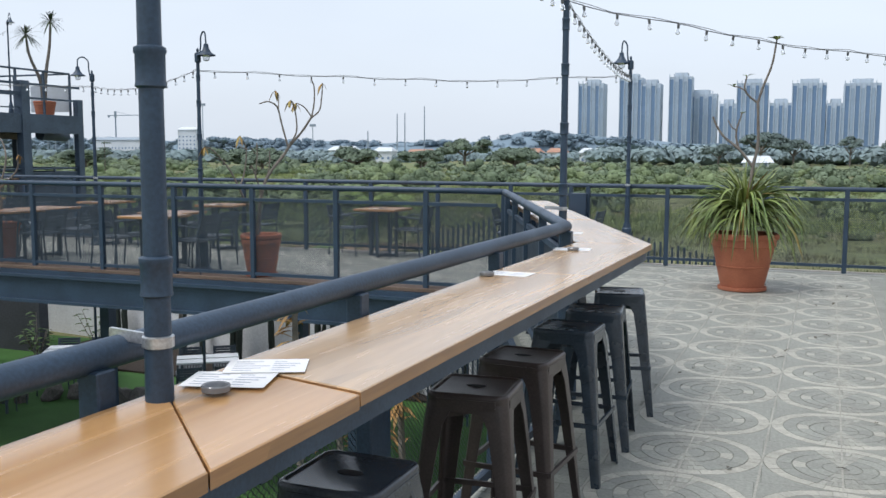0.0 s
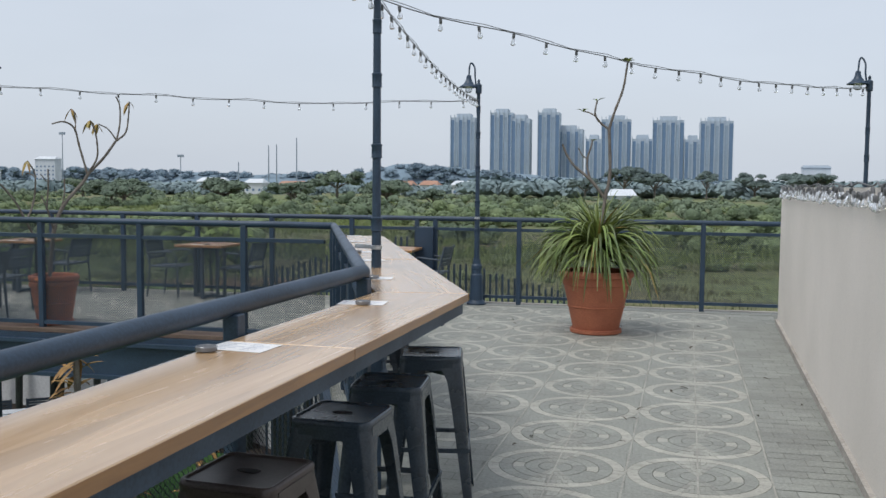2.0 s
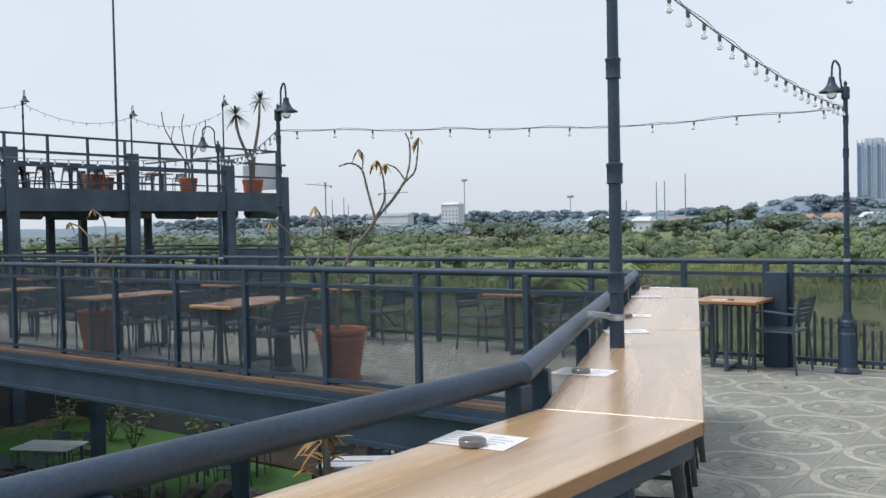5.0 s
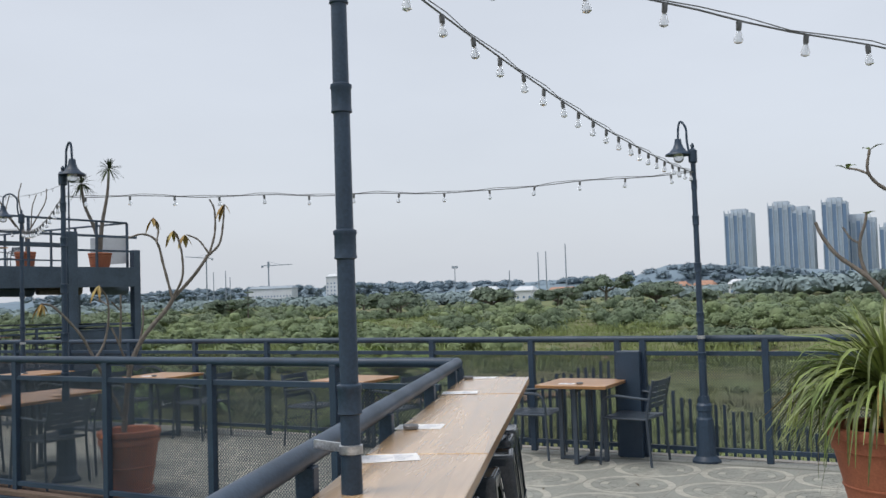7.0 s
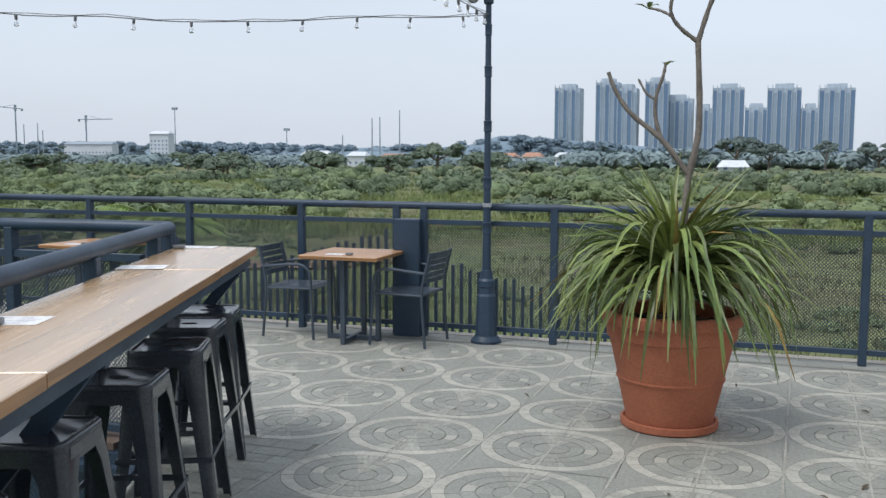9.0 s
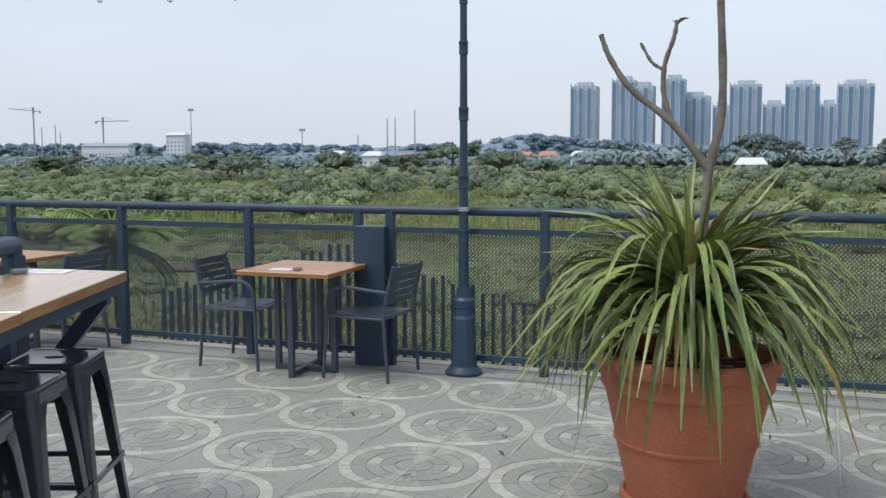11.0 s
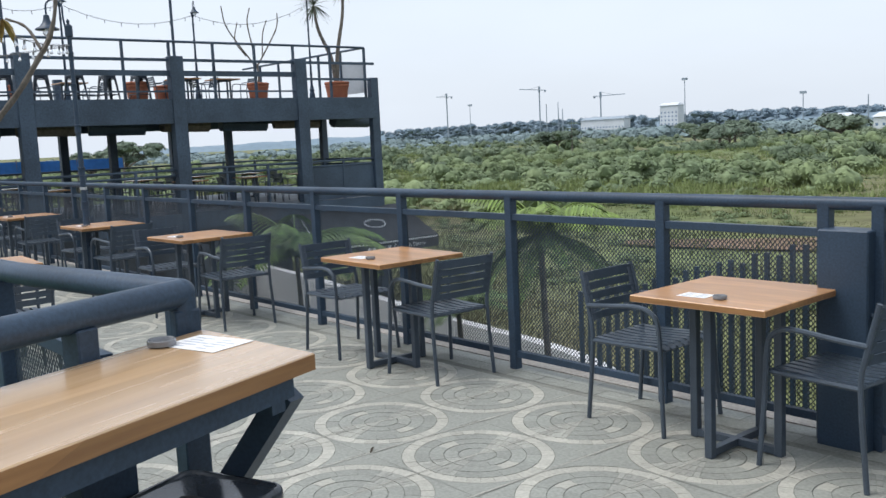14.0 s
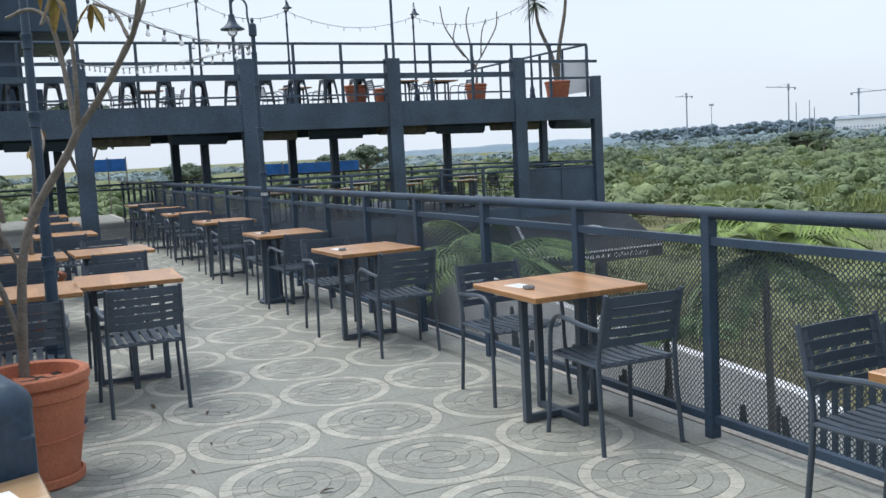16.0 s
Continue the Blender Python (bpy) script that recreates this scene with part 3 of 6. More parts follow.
leaf_cloud("scrub", [(x, y, land_height(x, y) + 0.1, r) for x, y, r in scatter_low(260)], BUSH, "low weeds dotted over the near field", 0.12, 160, 0.45, cap=0.06)
left_side = [(x, y, land_height(x, y) + 0.3 * r, r) for x, y, r in zip(rng.uniform(-230, -34, 900), rng.uniform(-70, 80, 900), rng.uniform(0.8, 3.0, 900))]
leaf_cloud("scrub", lumpy(left_side, 4, 4), BUSH, "green scrub behind the steel pavilion", 0.18, 80, cap=0.16)
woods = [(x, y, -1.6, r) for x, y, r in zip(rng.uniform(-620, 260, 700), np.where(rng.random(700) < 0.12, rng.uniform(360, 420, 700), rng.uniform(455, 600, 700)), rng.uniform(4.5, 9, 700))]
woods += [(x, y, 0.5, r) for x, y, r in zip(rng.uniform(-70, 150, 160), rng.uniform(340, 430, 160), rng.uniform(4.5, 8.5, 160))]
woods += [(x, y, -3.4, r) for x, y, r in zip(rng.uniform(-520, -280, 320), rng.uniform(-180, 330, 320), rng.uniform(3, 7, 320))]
leaf_cloud("far_woods", woods, WOODS_HAZE, "belt of distant hazy trees", 0.15, 170, 0.66, core=0.66)

# bare earth in the field
SOIL_BARE = material("bare_reddish_earth", (0.200, 0.130, 0.085), 0.95, 0, 0.25, 0.4, 3.0, second=(0.150, 0.105, 0.068))


def earth_patch(cx, cy, a, b, turn):
    """A ragged flat patch of bare soil that follows the land."""
    bm = B()
    rows = []
    for k in range(40):
        t = 2 * math.pi * k / 40
        w = 1 + 0.35 * noise.noise((math.cos(t) * 1.6 + cx, math.sin(t) * 1.6, cy))
        row = []
        for q in (0.0, 0.5, 1.0):
            u, v = a * w * q * math.cos(t), b * w * q * math.sin(t)
            x, y = cx + u * math.cos(turn) - v * math.sin(turn), cy + u * math.sin(turn) + v * math.cos(turn)
            row.append(bm.verts.new((x, y, land_height(x, y) + 0.10)))
        rows.append(row)
    for r0, r1 in zip(rows, rows[1:] + rows[:1]):
        for q in (0, 1):
            bm.faces.new((r0[q], r0[q + 1], r1[q + 1], r1[q]))
    tagged(part("earth_patch", bm, SOIL_BARE, None), "patch of bare reddish earth in the field", "soil", kind="structure")


earth_patch(-19, 29, 5.5, 1.8, 0.5)
earth_patch(-16, 54, 9.0, 3.0, 0.4)

# hills on the skyline
def hill_ridge(name, pts, depth, mat, label):
    bm = B()
    rows = []
    xs = [p[0] for p in pts]
    for k in range(161):
        x = xs[0] + (xs[-1] - xs[0]) * k / 160
        h = float(np.interp(x, xs, [p[2] for p in pts])) * (1 + 0.22 * noise.noise((x * 0.02, 3, 1)) + 0.12 * noise.noise((x * 0.09, 7, 1)))
        y = float(np.interp(x, xs, [p[1] for p in pts]))
        rows.append([bm.verts.new((x, y - depth / 2, GROUND)), bm.verts.new((x, y - depth / 4, GROUND + h * 0.7)), bm.verts.new((x, y, GROUND + h)), bm.verts.new((x, y + depth, GROUND))])
    for a, b in zip(rows, rows[1:]):
        for i in range(3):
            bm.faces.new((a[i], b[i], b[i + 1], a[i + 1]))
    return tagged(part(name, bm, mat, None), label, "hill", kind="structure")


hill_ridge("backdrop", [(-1500, 600, 8), (-900, 900, 16), (-640, 850, 17), (-500, 780, 16), (-380, 700, 15), (-300, 680, 12), (-235, 690, 13), (-185, 700, 21), (-130, 720, 18), (-70, 720, 11), (60, 720, 9), (400, 720, 9)], 120, HILL_HAZE, "low hazy wooded hills on the horizon")

RIDGE = [(-900, 16), (-640, 17), (-500, 16), (-380, 15), (-300, 12), (-235, 13), (-185, 21), (-130, 18), (-70, 11), (60, 9)]
crest = []
for k in range(900):
    x = -900 + 960 * rng.random()
    h = float(np.interp(x, [p[0] for p in RIDGE], [p[1] for p in RIDGE]))
    crest.append((x, 655 + 40 * rng.random(), GROUND + h * (0.15 + 0.82 * rng.random() ** 0.6), 3.0 + 4 * rng.random() ** 2))
leaf_cloud("far_woods", crest, HILL_HAZE, "hazy blue trees over the distant hills", 0.17, 110, 0.62, core=0.66)

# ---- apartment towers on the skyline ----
# pale concrete and blue glass, with distance haze mixed into each colour
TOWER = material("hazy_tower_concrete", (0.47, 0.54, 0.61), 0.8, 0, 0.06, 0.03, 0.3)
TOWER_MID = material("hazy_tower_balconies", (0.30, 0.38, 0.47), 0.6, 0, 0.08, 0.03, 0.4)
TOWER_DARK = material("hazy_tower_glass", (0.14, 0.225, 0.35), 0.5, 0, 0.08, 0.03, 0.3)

TOWERS = [(-178.6, 24.6, 69.7), (-139.5, 21.7, 74.2), (-120.4, 18.2, 68.3), (-92.5, 21.0, 74.1), (-76.2, 32.7, 58.4), (-48.4, 15.2, 48.2), (-27.0, 27.9, 66.8), (-2.0, 19.6, 48.1), (22.1, 29.2, 65.7), (45.1, 15.1, 47.3), (66.8, 30.0, 64.7)]


def tower(x, y, w, h, steps, d=22):
    t = thing("apartment_tower", (x, y, GROUND - 2), 0, "tall apartment tower far across the field, grey-blue with painted haze", "building", "towers on the skyline")
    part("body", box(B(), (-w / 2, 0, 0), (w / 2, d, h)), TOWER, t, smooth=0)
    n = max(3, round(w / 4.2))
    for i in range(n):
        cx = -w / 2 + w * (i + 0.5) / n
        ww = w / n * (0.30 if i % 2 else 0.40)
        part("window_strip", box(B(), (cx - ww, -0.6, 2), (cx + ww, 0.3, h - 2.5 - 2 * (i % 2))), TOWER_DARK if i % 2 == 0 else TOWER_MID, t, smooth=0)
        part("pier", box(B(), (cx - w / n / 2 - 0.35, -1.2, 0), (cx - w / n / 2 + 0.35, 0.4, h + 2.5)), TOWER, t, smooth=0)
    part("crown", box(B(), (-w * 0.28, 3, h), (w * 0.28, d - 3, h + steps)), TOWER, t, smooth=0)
    return t


def far_tree(x, y, w, h, label, mat, leaf=0.10, n=900):
    """A spreading tree: forked trunk and a lumpy, open crown of many small leaves."""
    z = land_height(x, y)
    t = thing("tree", (x, y, z), 0, label, "tree")
    tr = B()
    tube(tr, [(0, 0, -0.5), (0.1, 0, h * 0.35), (0.2, 0, h * 0.55)], [w * 0.03, w * 0.024, w * 0.015], 7)
    for k in range(5):
        a = k * 1.3
        tube(tr, [(0.1, 0, h * 0.35), (math.cos(a) * w * 0.2, math.sin(a) * w * 0.2, h * 0.55), (math.cos(a) * w * 0.36, math.sin(a) * w * 0.36, h * 0.72)], [w * 0.016, w * 0.010, w * 0.005], 5)
    part("trunk", tr, BARK, t)
    lumps = []
    for k in range(16):
        a, r = rng.random() * 6.28, w * 0.42 * math.sqrt(rng.random())
        lumps.append((math.cos(a) * r, math.sin(a) * r, h * (0.52 + 0.34 * rng.random() * (1 - (r / w) ** 2)), w * (0.10 + 0.08 * rng.random())))
    c = leaf_cloud("crown", lumps, mat, "", leaf * 1.6, n // 4, 0.62)
    c.parent = t
    return t


TREE = material("dark_tree_leaves", (0.126, 0.172, 0.126), 0.85, 0, 0.16, 0.2, 2.0, second=(0.140, 0.186, 0.124), island=0.2)
# leaf colour with the haze below the towers mixed in
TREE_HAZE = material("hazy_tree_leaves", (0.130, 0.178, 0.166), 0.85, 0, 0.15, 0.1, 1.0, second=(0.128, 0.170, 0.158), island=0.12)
far_tree(-102, 290, 19, 10.5, "broad flat-topped dark tree in the field", TREE)
far_tree(-113, 285, 10, 7, "dark bushy tree in the field", TREE)
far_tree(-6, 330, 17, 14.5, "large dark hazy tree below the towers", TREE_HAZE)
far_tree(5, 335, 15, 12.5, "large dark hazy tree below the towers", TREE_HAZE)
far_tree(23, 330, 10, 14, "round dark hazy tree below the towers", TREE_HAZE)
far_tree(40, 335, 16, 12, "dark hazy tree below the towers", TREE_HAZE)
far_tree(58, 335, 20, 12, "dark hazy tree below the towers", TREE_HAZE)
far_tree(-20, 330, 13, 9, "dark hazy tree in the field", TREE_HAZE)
far_tree(-128, 200, 12, 6, "flat-topped dark acacia in the field", TREE)
far_tree(-150, 215, 13, 6, "flat-topped dark acacia in the field", TREE)
for x, y, w, h in ((-118, 178, 14, 5.6), (-96, 190, 16, 6.0), (-82, 200, 12, 5.4), (-160, 170, 13, 5.2), (-52, 176, 12, 5.6), (-63, 215, 15, 6.4), (-104, 160, 9, 4.6)):
    far_tree(x, y, w, h, "flat-topped dark acacia in the field", TREE)
far_tree(-75, 180, 10, 5.5, "dark bushy tree in the field", TREE)
far_tree(-36, 150, 7, 5.0, "round green tree in the field", TREE)
far_tree(-125, 40, 9, 5.5, "dark tree behind the pavilion", TREE)
far_tree(-128, 46, 10, 6.5, "dark tree behind the pavilion", TREE)
far_tree(-132, 21, 9, 5.5, "dark tree behind the pavilion", TREE)
far_tree(-110, -6, 9, 6.5, "dark tree behind the pavilion", TREE)
far_tree(-48, 0.6, 4.5, 11.2, "tall dark tree behind the pavilion", TREE)
lt = thing("layered_tree", (-137, 150, land_height(-137, 150)), 0, "small dark tree with tiered flat branches", "tree")
part("trunk", tube(B(), [(0, 0, -0.5), (0, 0, 7.5)], [0.18, 0.06], 6), BARK, lt)
for k in range(4):
    tier = leaf_cloud("tier", [(0.5 * math.cos(k * 2 + j), 0.5 * math.sin(k * 2 + j), 3.6 + 1.15 * k, 1.25 - 0.12 * k) for j in range(3)], TREE, "", 0.14, 160, 0.16)
    tier.parent = lt
TARP = material("blue_tarpaulin", (0.03, 0.16, 0.42), 0.5, 0, 0.15, 0.3, 3)
for x, y, w, top in ((-62, 3.2, 2.2, 2.15), (-62, 17.0, 6.0, 1.25), (-62, 13.2, 2.6, 1.3)):
    z0 = land_height(x, y)
    o = thing("hoarding", (x, y, z0), 82, "bright blue tarpaulin hoarding raised on posts in the field", "hoarding", "blue hoardings")
    sheet = B()
    for k in range(13):
        for zz in (top - 0.8, top):
            sheet.verts.new((-w / 2 + w * k / 12, 0.05 * math.sin(k * 2.1 + zz), zz - z0))
    vs = list(sheet.verts)
    for k in range(12):
        sheet.faces.new((vs[2 * k], vs[2 * k + 2], vs[2 * k + 3], vs[2 * k + 1]))
    bmesh.ops.solidify(sheet, geom=list(sheet.faces), thickness=0.02)
    part("tarpaulin", sheet, TARP, o)
    for px in (-w / 2, 0, w / 2):
        part("post", tube(B(), [(px, 0.08, -0.3), (px, 0.08, top - z0 + 0.1)], 0.05, 6), BARK, o)
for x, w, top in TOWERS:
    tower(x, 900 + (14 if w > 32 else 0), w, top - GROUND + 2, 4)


# ---- far buildings, masts and cranes ----
FAR_WHITE = material("far_white_plaster", (0.62, 0.66, 0.70), 0.85, 0, 0.08, 0.1, 1.0)
FAR_RED = material("far_clay_roof", (0.42, 0.24, 0.17), 0.85, 0, 0.15, 0.2, 1.0)
FAR_GREY = material("far_grey_steel", (0.30, 0.36, 0.42), 0.7, 0, 0.1, 0.2, 1.0)


def far_house(x, y, w, h, roof, label, storeys=1):
    hs = thing("house", (x, y, land_height(x, y)), 0, label, "house", "houses across the field")
    h += 1.5 if y < 440 and y > 400 else 0
    part("wall", box(B(), (-w / 2, 0, -1), (w / 2, 8, h)), FAR_WHITE, hs, smooth=0)
    bm = B()
    for sx in (-1, 1):
        vs = [bm.verts.new(p) for p in ((-w / 2 - 0.6, -0.8, h), (w / 2 + 0.6, -0.8, h), (w / 2 - 1, 4, h + 2.2), (-w / 2 + 1, 4, h + 2.2), (-w / 2 - 0.6, 8.8, h), (w / 2 + 0.6, 8.8, h))]
        for q in ((0, 1, 2, 3), (3, 2, 5, 4), (0, 3, 4), (1, 5, 2)):
            bm.faces.new([vs[i] for i in q])
        break
    part("roof", bm, roof, hs, smooth=0)
    n = max(2, int(w / 3.2))
    for s in range(storeys):
        for i in range(n):
            cx = -w / 2 + w * (i + 0.5) / n
            part("window", box(B(), (cx - 0.6, -0.08, 0.9 + 3 * s), (cx + 0.6, 0.05, 2.2 + 3 * s)), TOWER_DARK, hs, smooth=0)
    return hs


far_house(-219, 430, 15, 4.0, FAR_WHITE, "low pale house with a hipped roof across the field")
far_house(-196, 432, 10, 3.6, FAR_WHITE, "small pale house across the field")
far_house(-174, 428, 14, 2.6, FAR_RED, "low house with a brick-red roof across the field")
far_house(-117, 432, 12, 3.2, FAR_RED, "low house with an orange tiled roof")
far_house(-104, 436, 9, 3.4, FAR_RED, "low house with an orange tiled roof")
for k in range(4):
    far_house(-87.5 + 6.2 * k, 428, 6.0, 3.4, FAR_WHITE, "white terraced house with a pitched roof across the field", 1)
far_house(-6, 300, 9, 1.8, FAR_WHITE, "small white shed in the field")
far_house(-438, 600, 17, 22, FAR_WHITE, "pale mid-rise block on the horizon", 6)
far_house(-501, 595, 46, 14, FAR_GREY, "long grey building under construction on the horizon", 3)
far_house(60, 640, 26, 6, FAR_GREY, "low grey hall on the horizon")
far_house(140, 800, 22, 22, FAR_GREY, "blue-grey office block on the horizon", 5)


def mast(x, y, top, label, w=0.55, head=False):
    z0 = land_height(x, y)
    m = thing("mast", (x, y, z0), 0, label, "mast", "masts on the horizon")
    part("pole", tube(B(), [(0, 0, 0), (0, 0, top - z0)], [w, w * 0.6], 6), FAR_GREY, m)
    if head:
        part("head", box(B(), (-2.2, -0.8, top - z0 - 1.2), (2.2, 0.8, top - z0 + 0.6)), FAR_GREY, m, smooth=0)


for x, y, z, hd in ((-423, 600, 38, True), (-259, 600, 29, False), (-253, 600, 29.5, False), (-238, 600, 34, False), (-327, 600, 21.5, True), (-568, 600, 27, False), (-554, 600, 28, False), (-549, 600, 22, False), (-282, 600, 17, False), (-669, 600, 32, True)):
    mast(x, y, z, "thin steel mast standing on the horizon", 0.45 if hd else 0.55, hd)


def crane(x, y, top, jib, side, lift):
    c = thing("tower_crane", (x, y, land_height(x, y)), 42, "hazy tower crane on a distant building site", "crane", "cranes on the horizon")
    part("counterweight", box(B(), (-side * 5 - 0.8, -0.6, top - 1.6), (-side * 5 + 0.8, 0.6, top + 0.2)), FAR_GREY, c, smooth=0)
    part("mast", box(B(), (-0.55, -0.55, 0), (0.55, 0.55, top + 2)), FAR_GREY, c, smooth=0)
    part("jib", beam(B(), (-side * 6, 0, top), (side * jib, 0, top + lift), 0.5, 0.6), FAR_GREY, c, smooth=0)
    part("tie", beam(B(), (0, 0, top + 3.5), (side * jib * 0.6, 0, top + lift * 0.6), 0.2, 0.2), FAR_GREY, c, smooth=0)
    part("cab", box(B(), (-0.9, -0.9, top - 1.5), (0.9, 0.9, top + 3.5), 0.2), FAR_GREY, c, smooth=0)


crane(-703, 600, 45, 10, -1, 0.5)
crane(-576, 600, 43, 18, -1, 2.0)
crane(-506, 600, 33.5, 20, 1, 0.8)


# ---- lamp posts ----
def lamp_post(x, y, z, side, label, foot=True, height=2.93, rz=0, reach=0.135):
    lp = thing("lamp_post", (x, y, z), rz, label, "lamp post", "lamp posts on the terrace")
    bm = B()
    if foot:
        lathe(bm, [(0.135, 0), (0.135, 0.02), (0.118, 0.035), (0.098, 0.06), (0.092, 0.09), (0.088, 0.30), (0.080, 0.40), (0.068, 0.42), (0.066, 0.47), (0.074, 0.48), (0.074, 0.53), (0.058, 0.55), (0.050, 0.62)], 12)
        part("base", bm, STEEL, lp, smooth=25)
    z0 = 0.55 if foot else 0.0
    part("pole", tube(B(), [(0, 0, z0), (0, 0, 1.0), (0, 0, 1.4), (0, 0, height)], [0.040, 0.034, 0.0285, 0.023], 14), STEEL, lp)
    for k, zz in enumerate((0.98, 1.36, 1.83, 2.28, 2.62)):
        r = 0.037 - 0.0026 * k
        part("ring", lathe(B(), [(r - 0.004, zz - 0.045), (r + 0.004, zz - 0.04), (r + 0.002, zz - 0.03), (r + 0.002, zz + 0.03), (r + 0.005, zz + 0.035), (r + 0.004, zz + 0.045), (r - 0.006, zz + 0.05)], 14), STEEL, lp)
    part("cap", lathe(B(), [(0.030, height - 0.10), (0.042, height - 0.09), (0.042, height + 0.02), (0.03, height + 0.03), (0.014, height + 0.045), (0.02, height + 0.07), (0.004, height + 0.095)], 12), STEEL, lp)
    s = side
    arc = smooth_path([(s * 0.03, 0, height - 0.02), (s * 0.05, 0, height + 0.12), (s * 0.055, 0, height + 0.24), (s * (0.05 + reach * 0.35), 0, height + 0.31), (s * (reach - 0.01), 0, height + 0.27), (s * reach, 0, height + 0.13)], 5)
    part("gooseneck", tube(B(), arc, 0.011, 8), STEEL, lp)
    sh = lathe(B(), [(0.012, 0.15), (0.030, 0.145), (0.036, 0.10), (0.052, 0.06), (0.085, 0.02), (0.125, 0.0), (0.128, -0.012), (0.118, -0.008), (0.03, 0.07)], 20, (s * reach, 0, height + 0.0))
    shade = part("shade", sh, STEEL, lp, "dark bell-shaped metal shade", smooth=60)
    gl = B()
    bmesh.ops.create_uvsphere(gl, u_segments=12, v_segments=8, radius=0.052, matrix=Matrix.Translation((s * reach, 0, height - 0.035)))
    part("globe", gl, BULB, shade, "clear glass globe")
    return lp


LAMP_B, LAMP_C, LAMP_D, LAMP_E = (-0.56, -0.10), (-5.93, -2.95), (-9.72, -0.62), (4.30, -0.10)
POST_A, POST_B = c1(4.11, 0.40), Vector((-0.046, -6.62))
lamp_post(*LAMP_B, 0, -1, "tall dark lamp post strapped to the field railing")
lamp_post(*LAMP_C, 0, 1, "tall dark lamp post beside the court railing")
lamp_post(*LAMP_D, 0, -1, "tall dark lamp post at the field railing by the tables", True, 2.93, 50, 0.23)
lamp_post(*LAMP_E, -0.3, -1, "tall dark lamp post behind the white parapet wall", True, 3.2)
for p, sd in ((POST_A, 1), (POST_B, -1)):
    lp = lamp_post(p.x, p.y, -0.01, sd, "dark lamp post rising through the wooden bar counter", True, 2.93)
    col = lathe(B(), [(0.030, 1.197), (0.0365, 1.20), (0.0365, 1.224), (0.030, 1.227)], 18)
    part("clamp", col, CLAMP, lp, "galvanised pipe clamp")
    w = part("clamp_strap", beam(B(), (-0.03, 0.005, 1.214), (-0.15, 0.02, 1.218), 0.012, 0.026, (0, 0, 1)), CLAMP, lp, "galvanised strap", smooth=0)
for p in (LAMP_B, LAMP_D):
    bm = lathe(B(), [(0.030, 1.155), (0.039, 1.157), (0.039, 1.185), (0.030, 1.187)], 14, (p[0], p[1], 0))
    tagged(part("pipe_clamp", bm, CLAMP, None), "small galvanised clamp fixing the lamp post", "clamp")


# ---- festoon lights ----
def festoon(p, q, sag, gap, label, wob=0.0):
    p, q = Vector(p), Vector(q)
    L = (q - p).length
    fs = thing("string_lights", tuple(p), 0, label, "string lights", "festoon strings")
    pts = []
    for k in range(33):
        t = k / 32
        v = (q - p) * t
        v.z -= sag * 4 * t * (1 - t) + wob * noise.noise((t * 9, p.x, 0))
        pts.append(v)
    part("cable", tube(B(), pts, 0.0042, 5), CABLE, fs)
    part("cable", tube(B(), [v + Vector((0.004, 0, 0.012 + 0.008 * math.sin(i * 2.1))) for i, v in enumerate(pts)], 0.0028, 4), CABLE, fs)
    n = int(L / gap)
    for k in range(n):
        t = (k + 0.5) / n
        i = min(31, int(t * 32))
        v = pts[i].lerp(pts[i + 1], t * 32 - i)
        ob = new("bulb", BULB_MESH)
        ob.parent = fs
        ob.matrix_local = Matrix.LocRotScale(v, Euler((random.uniform(-0.15, 0.15), random.uniform(-0.15, 0.15), 0)), None)
    return fs


bb = lathe(B(), [(0.010, 0.0), (0.014, -0.006), (0.013, -0.040), (0.011, -0.046)], 8)
lathe(bb, [(0.010, -0.046), (0.016, -0.066), (0.023, -0.086), (0.021, -0.100), (0.007, -0.108)], 8, mi=1)
for v in bb.verts:
    v.co *= 0.84
BULB_MESH = mesh_of(bb, [CABLE, BULB], "bulb", 50)
FZ = 2.74
festoon((POST_B.x, POST_B.y, FZ + 0.05), (*LAMP_B, FZ), 0.10, 0.30, "clear bulb festoon string between two lamp posts")
festoon((LAMP_B[0], LAMP_B[1], FZ), (LAMP_C[0], LAMP_C[1], FZ), 0.10, 0.41, "clear bulb festoon string above the court railing", 0.03)
festoon((POST_B.x, POST_B.y, FZ + 0.05), (LAMP_E[0], LAMP_E[1], 2.84), 0.16, 0.36, "clear bulb festoon string sagging over the terrace", 0.03)
festoon((LAMP_C[0], LAMP_C[1], FZ), (LAMP_D[0], LAMP_D[1], FZ), 0.14, 0.30, "clear bulb festoon string between two lamp posts")
festoon((POST_A.x, POST_A.y, FZ + 0.05), (POST_B.x, POST_B.y, FZ + 0.05), 0.10, 0.36, "clear bulb festoon string above the bar counter")
festoon((LAMP_D[0], LAMP_D[1], FZ), (-20.6, -2.0, 3.9), 0.25, 0.36, "clear bulb festoon string running to the steel pavilion")
fw = thing("string_lights", (3.02, -4.0, 1.62), 0, "tangled clear bulb string lying on the parapet wall", "string lights", "festoon strings")
for k in range(110):
    y = -1.15 - 0.075 * k + random.uniform(-0.03, 0.03)
    ob = new("bulb", BULB_MESH)
    ob.parent = fw
    ob.matrix_local = Matrix.LocRotScale((3.22 + (y + 0.88) * 0.0614 - 0.028 - 3.02, y + 4.0, random.uniform(-0.05, 0.01)), Euler((random.uniform(-0.7, 0.7), random.uniform(-0.15, 0.1), 0)), None)
